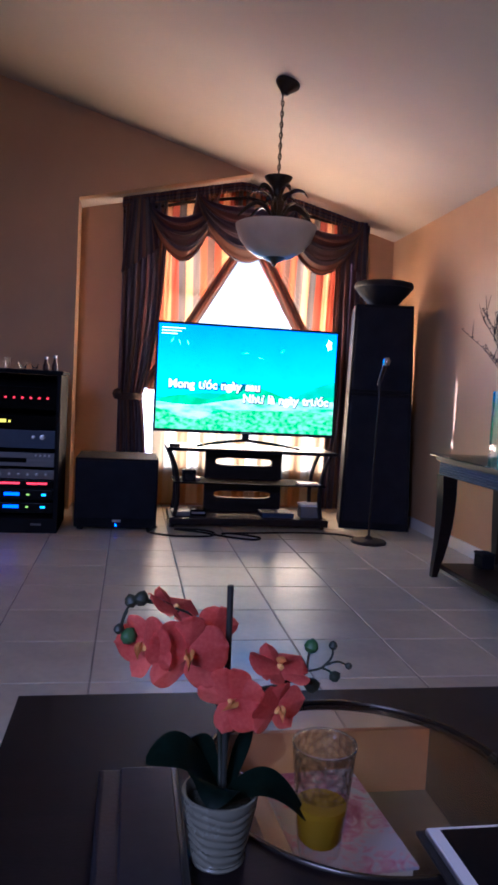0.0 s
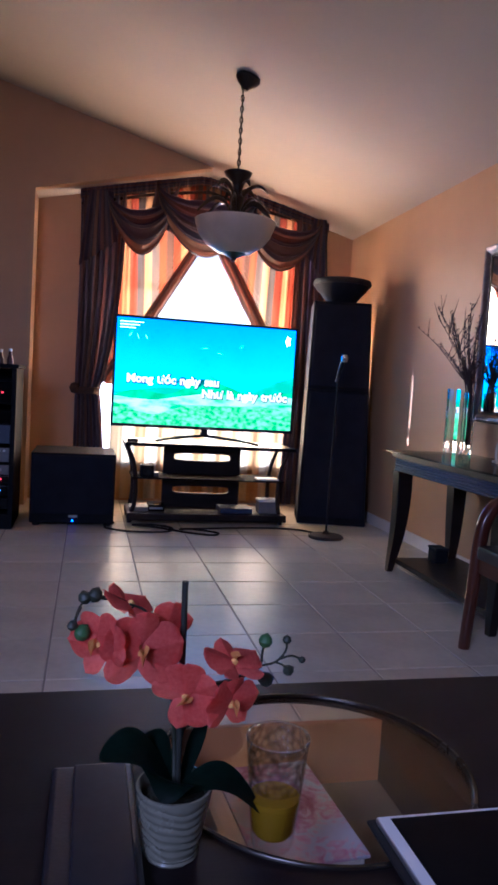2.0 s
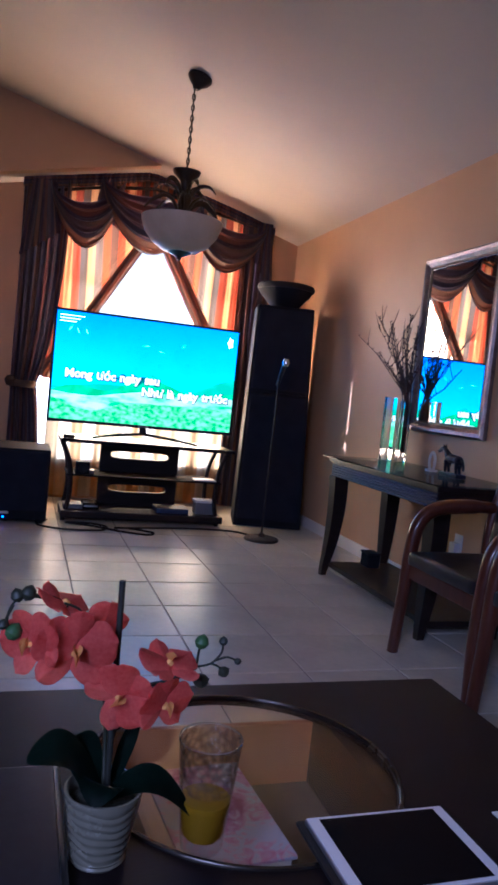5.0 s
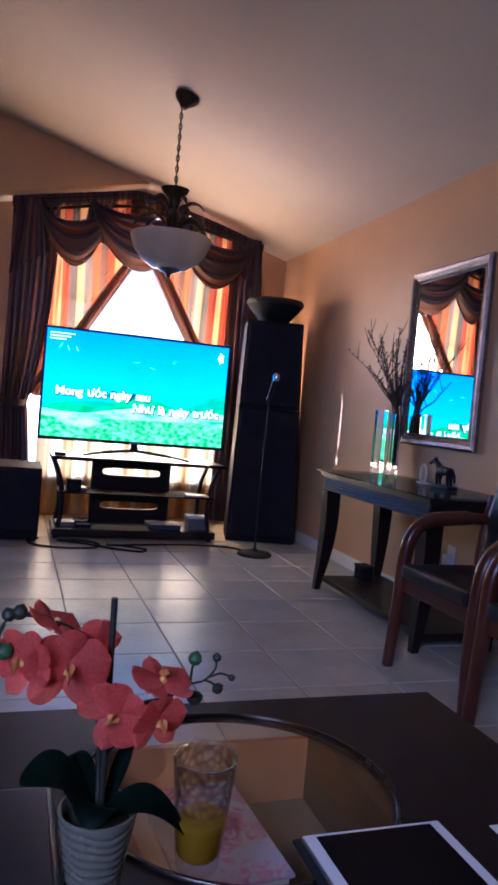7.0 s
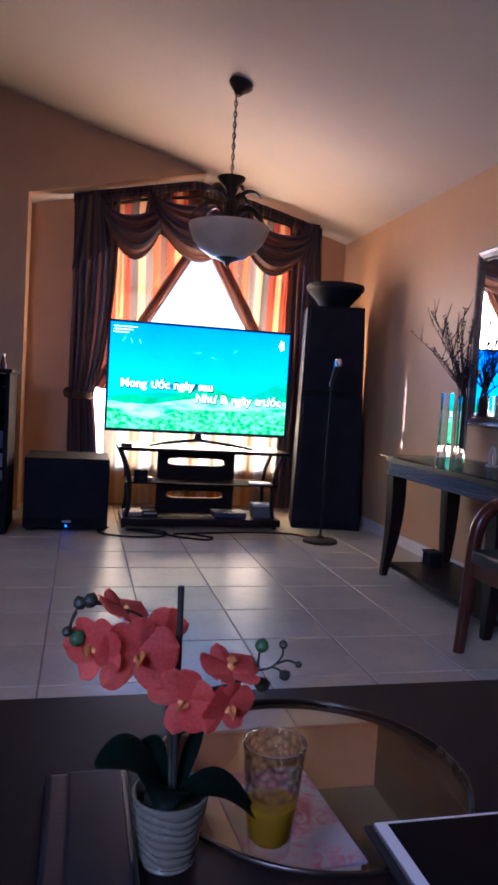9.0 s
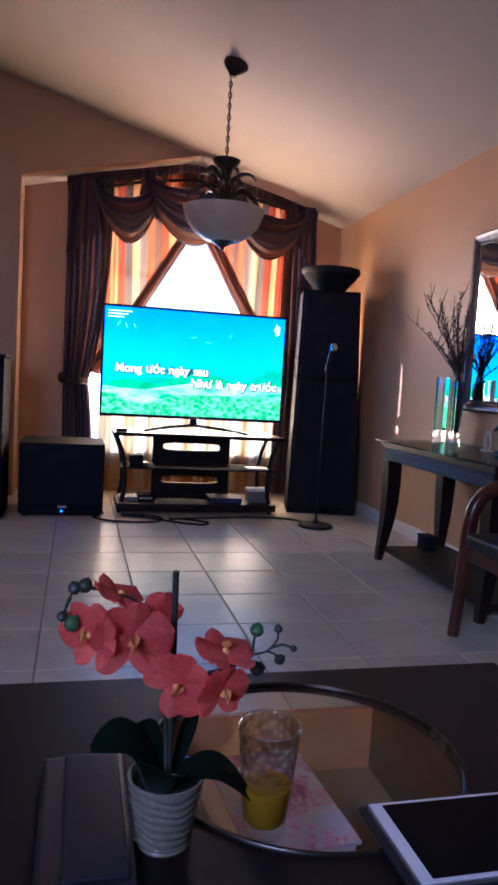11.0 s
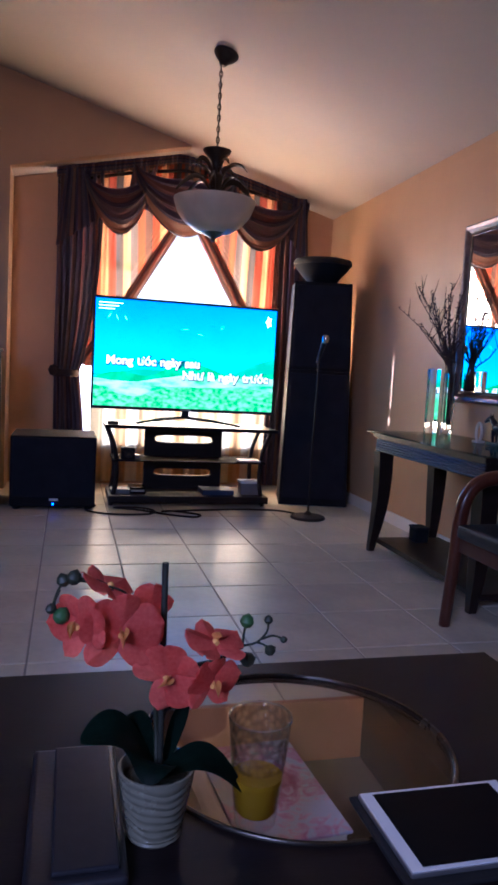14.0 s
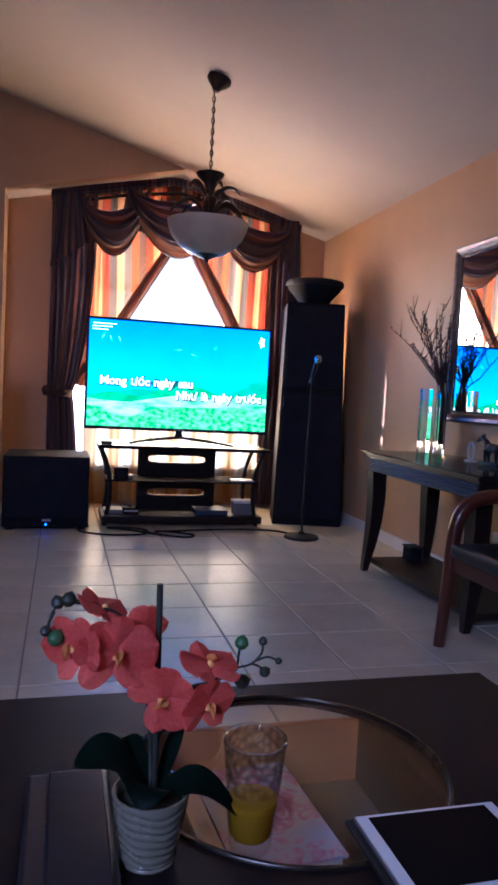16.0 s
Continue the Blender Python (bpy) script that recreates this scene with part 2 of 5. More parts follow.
M_GREENGLASS = thin_glass("console glass", (0.62, 0.68, 0.69), 0.45)
M_HAMMERED = thin_glass("hammered drinking glass", (0.9, 0.9, 0.9), 0.9, 0.05, 105.0)
M_TUMBLER = thin_glass("smooth drinking glass", (0.97, 0.97, 0.96), 0.6, 0.03)
M_JUICE = juice_mat("orange juice", (0.46, 0.28, 0.010))
M_PANE = thin_glass("window glass", (0.98, 0.98, 0.98), 0.4)
M_MIRROR = surface("mirror silver", (0.80, 0.86, 0.86), (0.88, 0.88, 0.88), 0.005, metal=1.0, rough2=0.01, bump=0.0)
HEAVY = [(0.15, 0.10, 0.145), (0.26, 0.12, 0.10), (0.09, 0.07, 0.11), (0.19, 0.13, 0.14), (0.12, 0.10, 0.14), (0.34, 0.17, 0.11), (0.08, 0.055, 0.08)]
LIGHT = [(0.42, 0.075, 0.025), (0.58, 0.25, 0.09), (0.36, 0.07, 0.03), (0.13, 0.10, 0.08), (0.64, 0.34, 0.15), (0.20, 0.15, 0.12), (0.46, 0.10, 0.03), (0.16, 0.08, 0.05)]
M_DRAPE = striped_cloth("dark striped taffeta", HEAVY, 2.0, 0.12, 0.4)
M_SWAG = striped_cloth("dark swagged taffeta", HEAVY, 0.9, 0.22, 0.4, "Y")
M_CREAMCLOTH = striped_cloth("cream and peach striped cloth", [(0.86, 0.58, 0.26), (0.92, 0.76, 0.46), (0.74, 0.42, 0.16), (0.92, 0.80, 0.56), (0.82, 0.52, 0.22)], 3.0, 0.78)
M_EDGE = striped_cloth("brown lined cloth edge", [(0.16, 0.085, 0.06), (0.30, 0.12, 0.06), (0.12, 0.075, 0.06), (0.24, 0.13, 0.08)], 1.0, 0.30)
M_SHEER = striped_cloth("orange striped curtain cloth", LIGHT, 1.25, 0.45)

# ---- mesh helpers ----


def part(name, bm, material, parent=None, label="", smooth=False):
    me = bpy.data.meshes.new(name)
    bmesh.ops.recalc_face_normals(bm, faces=bm.faces)
    bm.to_mesh(me)
    bm.free()
    for p in me.polygons:
        p.use_smooth = smooth
    if smooth:
        me.set_sharp_from_angle(angle=radians(42))
    me.materials.append(material)
    ob = new(name, me)
    if parent is not None:
        ob.parent = parent
        if parent.type == "EMPTY":
            ob.matrix_parent_inverse = parent.matrix_basis.inverted()
    if label:
        tagged(ob, label)
    return ob


def thing(name, at, label, category, group=""):
    ob = new(name)
    ob.empty_display_size = 0.05
    ob.matrix_basis = Matrix.Translation(at)
    return tagged(ob, label, category, group)


def box(x0, x1, y0, y1, z0, z1, bevel=0.0, bm=None, seg=2):
    b = bmesh.new()
    bmesh.ops.create_cube(b, size=1.0)
    for v in b.verts:
        v.co = ((x0 + x1) / 2 + v.co.x * (x1 - x0), (y0 + y1) / 2 + v.co.y * (y1 - y0), (z0 + z1) / 2 + v.co.z * (z1 - z0))
    if bevel:
        bmesh.ops.bevel(b, geom=list(b.edges), offset=bevel, segments=seg, affect="EDGES", profile=0.7)
    return merge(bm, b)


def merge(bm, b):
    if bm is None:
        return b
    me = bpy.data.meshes.new("tmp")
    b.to_mesh(me)
    b.free()
    bm.from_mesh(me)
    bpy.data.meshes.remove(me)
    return bm


def prism(pts, lo, hi, axis="y", bm=None, bevel=0.0):
    """A polygon of (a, b) pairs pushed along an axis."""
    b = bmesh.new()

    def at(p, d):
        return {"y": (p[0], d, p[1]), "x": (d, p[0], p[1]), "z": (p[0], p[1], d)}[axis]
    lo_v = [b.verts.new(at(p, lo)) for p in pts]
    hi_v = [b.verts.new(at(p, hi)) for p in pts]
    b.faces.new(lo_v)
    b.faces.new(hi_v[::-1])
    n = len(pts)
    for i in range(n):
        b.faces.new((lo_v[i], hi_v[i], hi_v[(i + 1) % n], lo_v[(i + 1) % n]))
    if bevel:
        bmesh.ops.recalc_face_normals(b, faces=b.faces)
        bmesh.ops.bevel(b, geom=list(b.edges), offset=bevel, segments=2, affect="EDGES")
    return merge(bm, b)


def lathe(profile, centre, segs=32, bm=None, closed=False):
    """Turns (radius, height) pairs round the upright axis through centre."""
    b = bmesh.new()
    rings = []
    for r, z in profile:
        if r < 1e-5:
            rings.append([b.verts.new((centre[0], centre[1], centre[2] + z))])
        else:
            rings.append([b.verts.new((centre[0] + r * math.cos(2 * math.pi * i / segs), centre[1] + r * math.sin(2 * math.pi * i / segs), centre[2] + z)) for i in range(segs)])
    pairs = list(zip(rings, rings[1:]))
    if closed:
        pairs.append((rings[-1], rings[0]))
    for p, q in pairs:
        for i in range(segs):
            j = (i + 1) % segs
            if len(p) == 1 and len(q) > 1:
                b.faces.new((p[0], q[i], q[j]))
            elif len(q) == 1 and len(p) > 1:
                b.faces.new((p[i], q[0], p[j]))
            elif len(p) > 1:
                b.faces.new((p[i], q[i], q[j], p[j]))
    return merge(bm, b)


def tube(pts, radii, segs=8, bm=None, flat=1.0):
    """A round bar along a smooth line of points; radii one number or one for each point."""
    pts = [Vector(p) for p in pts]
    if not isinstance(radii, (list, tuple)):
        radii = [radii] * len(pts)
    b = bmesh.new()
    rings = []
    side = None
    for i, p in enumerate(pts):
        t = (pts[min(i + 1, len(pts) - 1)] - pts[max(i - 1, 0)]).normalized()
        if side is None:
            side = t.orthogonal().normalized()
        side = (side - t * side.dot(t)).normalized()
        other = t.cross(side)
        rings.append([b.verts.new(p + radii[i] * (math.cos(a) * side + flat * math.sin(a) * other)) for a in [2 * math.pi * k / segs for k in range(segs)]])
    for p, q in zip(rings, rings[1:]):
        for i in range(segs):
            b.faces.new((p[i], p[(i + 1) % segs], q[(i + 1) % segs], q[i]))
    b.faces.new(rings[0][::-1])
    b.faces.new(rings[-1])
    return merge(bm, b)


def curve_pts(ctrl, n=24):
    """Points along a smooth line through the control points."""
    c = [Vector(p) for p in ctrl]
    c = [2 * c[0] - c[1]] + c + [2 * c[-1] - c[-2]]
    out = []
    spans = len(c) - 3
    per = max(2, n // spans)
    for s in range(spans):
        p0, p1, p2, p3 = c[s:s + 4]
        for k in range(per + (1 if s == spans - 1 else 0)):
            t = k / per
            out.append(0.5 * ((2 * p1) + (p2 - p0) * t + (2 * p0 - 5 * p1 + 4 * p2 - p3) * t * t + (3 * p1 - p0 - 3 * p2 + p3) * t ** 3))
    return out


def sheet(fn, nu, nv, thick=0.0):
    """A cloth or leaf from fn(u, v) with u and v as its UV."""
    b = bmesh.new()
    uvl = b.loops.layers.uv.new("UVMap")
    g = [[b.verts.new(fn(i / nu, j / nv)) for j in range(nv + 1)] for i in range(nu + 1)]
    for i in range(nu):
        for j in range(nv):
            f = b.faces.new((g[i][j], g[i + 1][j], g[i + 1][j + 1], g[i][j + 1]))
            for lp, (u, v) in zip(f.loops, ((i, j), (i + 1, j), (i + 1, j + 1), (i, j + 1))):
                lp[uvl].uv = (u / nu, v / nv)
    if thick:
        bmesh.ops.solidify(b, geom=list(b.faces), thickness=thick)
    return b


# ---- the room ----
RIGHT, FRONT, BACK, LEFT, REAR = 2.25, 5.90, 6.26, -3.60, -1.60
RIDGE_X, RIDGE_Z, SLOPE, NICHE_L, NICHE_Z = 0.859, 2.856, 0.268, -0.55, 2.533


def ceil_z(x):
    return RIDGE_Z - SLOPE * (x - RIDGE_X)


def structure(name, bm, material, label, category, parent=None):
    ob = part(name, bm, material, parent)
    return tagged(ob, label, category, kind="structure")


floor = structure("floor", box(LEFT, RIGHT, REAR, BACK, -0.12, -0.004), M_GROUT, "dark grout bed under square ceramic floor tiles", "floor")
structure("ceiling", prism([(LEFT - .12, ceil_z(LEFT - .12)), (RIGHT + .12, ceil_z(RIGHT + .12)), (RIGHT + .12, ceil_z(RIGHT + .12) + .12), (LEFT - .12, ceil_z(LEFT - .12) + .12)], REAR - .12, BACK + .12), M_CEIL, "sloping off-white painted ceiling", "ceiling")
structure("wall_east", prism([(REAR, -.12), (BACK + .12, -.12), (BACK + .12, ceil_z(RIGHT)), (REAR, ceil_z(RIGHT))], RIGHT, RIGHT + .12, "x"), M_WALL, "warm beige painted side wall", "wall")
structure("wall_west", box(LEFT - .12, LEFT, REAR, BACK + .12, -.12, ceil_z(LEFT)), M_WALLUNSEEN, "unseen side wall, darkened to cut bounced light", "wall")
# the unseen wall behind the camera, with an added opening at the fill lamp
rw = prism([(LEFT, -.12), (-2.15, -.12), (-2.15, ceil_z(-2.15)), (LEFT, ceil_z(LEFT))], REAR - .12, REAR)
prism([(-1.05, -.12), (RIGHT, -.12), (RIGHT, ceil_z(RIGHT)), (-1.05, ceil_z(-1.05))], REAR - .12, REAR, "y", rw)
box(-2.15, -1.05, REAR - .12, REAR, -.12, 1.55, 0, rw)
prism([(-2.15, 2.65), (-1.05, 2.65), (-1.05, ceil_z(-1.05)), (-2.15, ceil_z(-2.15))], REAR - .12, REAR, "y", rw)
structure("wall_south", rw, M_WALLUNSEEN, "unseen rear wall, darkened to cut bounced light", "wall")
# front wall with the gabled recess
fw = prism([(LEFT, -.12), (NICHE_L, -.12), (NICHE_L, NICHE_Z), (RIDGE_X, RIDGE_Z), (LEFT, ceil_z(LEFT))], FRONT, FRONT + .1)
box(NICHE_L - .1, NICHE_L, FRONT + .1, BACK, -.12, NICHE_Z, 0, fw)
structure("wall_north", fw, M_WALL, "beige painted wall round a gabled window recess", "wall")
structure("soffit", prism([(NICHE_L - .1, NICHE_Z - .023), (RIDGE_X + .02, RIDGE_Z + .005), (RIDGE_X, RIDGE_Z + .08), (NICHE_L - .1, NICHE_Z + .08)], FRONT + .1, BACK), M_CEIL, "sloping pale soffit of the window recess", "soffit")
WX0, WX1, WZ0, WZ1 = -0.04, 1.74, 0.34, 2.57
bw = box(LEFT, WX0, BACK, BACK + .12, -.12, 3.0)
prism([(WX1, -.12), (RIGHT + .05, -.12), (RIGHT + .05, ceil_z(RIGHT + .05) + .01), (WX1, ceil_z(WX1) + .01)], BACK, BACK + .12, "y", bw)
box(WX0, WX1, BACK, BACK + .12, -.12, WZ0, 0, bw)
prism([(WX0, WZ1), (WX1, WZ1), (WX1, ceil_z(WX1) + .01), (RIDGE_X, RIDGE_Z + .01), (WX0, RIDGE_Z + .01)], BACK, BACK + .12, "y", bw)
structure("wall_recess", bw, M_WALL, "beige back wall of the window recess", "wall")
bb = box(RIGHT - .015, RIGHT - .001, REAR, BACK - .002, 0.0, .085, .004)
structure("baseboard", bb, M_TRIM, "white painted baseboard along the wall", "baseboard")

win = tagged(thing("window_1", (0.9, BACK + .06, WZ0), "wide white-framed window in a gabled recess", "window"), kind="structure")
fr = box(WX0, WX0 + .05, BACK + .03, BACK + .09, WZ0, WZ1, .004)
box(WX1 - .05, WX1, BACK + .03, BACK + .09, WZ0, WZ1, .004, fr)
box(WX0 + .05, WX1 - .05, BACK + .03, BACK + .09, WZ0, WZ0 + .05, .004, fr)
box(WX0 + .05, WX1 - .05, BACK + .03, BACK + .09, WZ1 - .05, WZ1, .004, fr)
part("window_frame", fr, M_TRIM, win)
TR = 1.42  # height of the transom
part("transom", box(WX0 + .052, WX1 - .052, BACK + .032, BACK + .088, TR - .025, TR + .025, .003), M_TRIM, win)
for mx in (.44, 1.36):
    part("mullion", box(mx - .025, mx + .025, BACK + .034, BACK + .086, TR + .027, WZ1 - .052, .003), M_TRIM, win)
for ra, rb in ((WX0 + .052, .413), (1.387, WX1 - .052)):
    part("meeting_rail", box(ra, rb, BACK + .036, BACK + .084, 1.92, 1.97, .003), M_TRIM, win)
part("window_sill", box(WX0 - .03, WX1 + .03, BACK - .05, BACK + .03, WZ0 - .03, WZ0 - .002, .006), M_TRIM, win)
for px0, px1, pz0, pz1 in ((WX0 + .052, .413, TR + .027, WZ1 - .052), (.467, 1.333, TR + .027, WZ1 - .052), (1.387, WX1 - .052, TR + .027, WZ1 - .052), (WX0 + .052, WX1 - .052, WZ0 + .052, TR - .027)):
    pane = part("pane", box(px0, px1, BACK + .055, BACK + .061, pz0, pz1), M_PANE, win)
    pane.visible_shadow = False
structure("ground", box(-400, 400, BACK + .13, 800, -.4, -.15), M_CONCRETE, "pale paved ground outside the window", "ground")

# an added board that glows by itself, whitening the low view outside
M_GLOWBOARD = glow_mat("glowing pale backdrop", (1.0, .97, .92), 2.2)
structure("backdrop", box(-14, 16, 11.0, 11.1, -.15, 1.9), M_GLOWBOARD, "glowing pale backdrop board beyond the window", "backdrop")

# ---- curtains in the recess ----
CY = 6.10


def top_z(x):
    """Height of the curtain heading under the gable."""
    return min(2.60 + (x + .22) * .215, 2.815, 2.56 + (1.95 - x) * .235)


def drape(x0, x1, tie_x0, tie_x1, tie_z, end_x0, end_x1, end_z, folds, y, amp):
    """A long drape gathered at its tie-back and flaring below it."""
    def fn(u, v):
        z_top = top_z(x0 + (x1 - x0) * u) - .05
        vt = (2.5 - tie_z) / (2.5 - end_z)
        if v < vt:
            s = v / vt
            k = s ** 3.2
            a, b = x0 + (tie_x0 - x0) * k, x1 + (tie_x1 - x1) * k
            z = z_top + (tie_z - z_top) * s
        else:
            s = (v - vt) / (1 - vt)
            k = s ** 0.7
            a, b = tie_x0 + (end_x0 - tie_x0) * k, tie_x1 + (end_x1 - tie_x1) * k
            z = tie_z + (end_z - tie_z) * s
        narrow = min(1.0, 0.5 + (b - a) / (x1 - x0) * .5)
        w = u * folds * 2 * math.pi
        return (a + (b - a) * u + .008 * math.sin(w * 1.3 + v * 5), y + amp * narrow * (math.sin(w) + .35 * math.sin(2.3 * w + 1.1 + v * 3)), z)
    return sheet(fn, 90, 40, .002)


def swag(x0, x1, low, gap, folds, y):
    """A loop of cloth hung between two points of the heading, its top edge sagging open."""
    xm = (x0 + x1) / 2
    fall = top_z(xm) - low

    def fn(u, v):
        x = x0 + (x1 - x0) * u
        sag = max(0.0, 4 * u * (1 - u)) ** .62
        top = top_z(x) - .025 - gap * sag
        foot = top_z(x) * (1 - sag) + top_z(xm) * sag - .07 - (fall - .07) * sag
        crease = math.sin(v * folds * 2 * math.pi + 2.5 * u + .8 * math.sin(5 * u)) + .4 * math.sin(v * folds * 4.7 * math.pi - 4 * u)
        bulge = .09 * math.sin(math.pi * v) ** .6 * (.3 + .7 * sag)
        return (x + .10 * (.5 - u) * v * sag, y - .02 - bulge - .020 * crease * (.3 + .7 * sag), top + (foot - top) * v + .006 * crease * sag)
    return sheet(fn, 40, 64, .002)


def tail(x0, x1, z0, low0, low1, y, folds):
    """A short pleated tail of cloth hanging over the joint of two swags."""
    def fn(u, v):
        x = x0 + (x1 - x0) * (.5 + (u - .5) * (.55 + .45 * v))
        w = u * folds * 2 * math.pi
        return (x + .006 * math.sin(w * 1.7), y + .022 * math.sin(w) * (.3 + .7 * v), z0 + (low0 + (low1 - low0) * u - z0) * v)
    return sheet(fn, 40, 16, .002)


cur = thing("curtain", (-.05, CY, .45), "dark striped drape gathered by a tie-back at the window", "curtain")
part("drape", drape(-.20, .165, -.185, .015, .95, -.175, .075, .44, 7, CY, .030), M_DRAPE, cur, smooth=True)
tb = lathe([(.098, -.03), (.108, 0), (.10, .03), (.085, 0)], (-.085, CY, .955), 24, closed=True)
M_TIE = surface("dark brown cord cloth", (0.03, 0.018, 0.016), (0.07, 0.04, 0.03), 0.7, scale=30, fine=200, bump=0.3, spec=0.2)
part("tie_back", tb, M_TIE, cur, smooth=True)
bow = lathe([(0, -.05), (.03, -.04), (.045, 0), (.03, .035), (0, .045)], (-.19, CY - .05, .975), 12)
part("tassel", bow, M_TIE, cur, smooth=True)
cur = thing("curtain", (1.8, CY, .03), "dark striped drape hanging straight beside the window", "curtain")
part("drape", drape(1.66, 1.955, 1.68, 1.95, 1.1, 1.66, 1.95, .03, 6, CY, .026), M_DRAPE, cur, smooth=True)
cur = thing("valance", (.87, CY - .1, 2.2), "dark striped swag valance over the window", "valance")
for a, b, lo_, gp, f, yy in ((.0, .60, 2.10, .21, 4, -.01), (1.13, 1.86, 2.08, .18, 4, -.01), (.40, 1.26, 2.12, .19, 5, -.05)):
    part("swag", swag(a, b, lo_, gp, f, CY - .05 + yy), M_SWAG, cur, smooth=True)
for a, b, z_, la, lb, f in ((-.20, .10, 2.60, 1.98, 2.20, 3), (.36, .56, 2.68, 2.44, 2.30, 2), (1.14, 1.32, 2.66, 2.30, 2.42, 2), (1.74, 1.95, 2.575, 2.26, 2.0, 3)):
    part("tail", tail(a, b, z_, la, lb, CY - .085, f), M_DRAPE, cur, smooth=True)


def heading(u, v):
    """The gathered heading, close under the gable."""
    x = -.21 + 2.165 * u
    w = u * 60 * 2 * math.pi
    return (x, CY - .015 + .008 * math.sin(w) + .004 * math.sin(1.7 * w), top_z(x) + .016 - (.085 + .012 * math.sin(9 * u)) * v)


part("heading", sheet(heading, 360, 4, .012), M_SWAG, cur, smooth=True)
rod = tube([(-.20, CY + .03, 2.50), (.45, CY + .03, 2.66), (.86, CY + .03, 2.72), (1.3, CY + .03, 2.63), (1.955, CY + .03, 2.52)], .014, 8)
part("rod", rod, M_BRONZE, cur, smooth=True)


def sheer(edge_top, edge_low, outer, low_outer):
    """A light panel whose stripes hang straight, its edge folded back from the middle of the window."""
    def fn(u, v):
        z_top = top_z(outer + (edge_top - outer) * u) + .012
        z = z_top + (1.02 - z_top) * v
        p = min(1.0, max(0.0, (2.62 - z) / 1.57))
        inner = edge_top + (edge_low - edge_top) * p ** 1.05
        out = outer + (low_outer - outer) * v ** 3
        x = out + (inner - out) * u ** .9
        w = (x - outer) * 62
        return (x, CY + .07 + .012 * math.sin(w) + .005 * math.sin(2.7 * w + v * 4), z)
    b = sheet(fn, 110, 30)
    uvl = b.loops.layers.uv.active
    for f in b.faces:
        for lp in f.loops:
            lp[uvl].uv.x = abs(lp.vert.co.x - outer) / .62 + .02 * math.sin(lp.vert.co.z * 3)
    return b


def hem(edge_top, edge_low, side, wide):
    """The dark lined edge of a panel, turned back along the opening."""
    def fn(u, v):
        x = edge_top + (edge_low - edge_top) * min(1, v / .98) ** 1.05
        return (x - side * (wide * u * (.75 + .25 * v) + .008 * math.sin(v * 6)), CY + .035 + .016 * math.sin(u * 11 + v * 2), 2.60 - v * 1.57)
    return sheet(fn, 20, 30)


cur = thing("curtain", (.3, CY + .07, 1.0), "sunlit orange and cream striped panel pulled aside", "curtain")
part("panel", sheer(1.05, .12, .10, .06), M_SHEER, cur, smooth=True)
part("lined_edge", hem(1.05, .12, 1, .13), M_EDGE, cur, "brown lined edge", True)
cur = thing("curtain", (1.4, CY + .07, 1.0), "sunlit orange and cream striped panel pulled aside", "curtain")
part("panel", sheer(.75, 1.66, 1.70, 1.74), M_SHEER, cur, smooth=True)
part("lined_edge", hem(.75, 1.66, -1, .15), M_EDGE, cur, "brown lined edge", True)


def low_panel(u, v):
    w = u * 9 * 2 * math.pi
    return (.12 + 1.56 * u, CY + .09 + .012 * math.sin(w) + .005 * math.sin(2.6 * w), 1.28 - 1.25 * v)


cur = thing("curtain", (.9, CY + .09, .03), "cream and peach striped cloth behind the stand", "curtain")
part("panel", sheet(low_panel, 160, 10), M_CREAMCLOTH, cur, smooth=True)

# ---- television on its stand ----
TX0, TX1, TZ0, TZ1, TY = 0.093, 1.513, 0.713, 1.545, 5.35
tv = thing("television", (.8, TY, .615), "wide flat television showing green hills, on a glass stand", "television")
part("housing", box(TX0 + .02, TX1 - .02, TY + .004, TY + .045, TZ0 + .02, TZ1 - .02, .012), M_BLACK, tv)
bz = .018
b = box(TX0, TX1, TY - .012, TY + .004, TZ1 - bz, TZ1, .003)
box(TX0, TX1, TY - .012, TY + .004, TZ0, TZ0 + bz * 1.3, .003, b)
box(TX0, TX0 + bz, TY - .012, TY + .004, TZ0 + bz * 1.3, TZ1 - bz, .003, b)
box(TX1 - bz, TX1, TY - .012, TY + .004, TZ0 + bz * 1.3, TZ1 - bz, .003, b)
part("bezel", b, M_BLACK, tv, "thin glossy black bezel")
SX0, SX1, SZ0, SZ1 = TX0 + bz, TX1 - bz, TZ0 + bz * 1.3, TZ1 - bz
SCREEN = 0.60


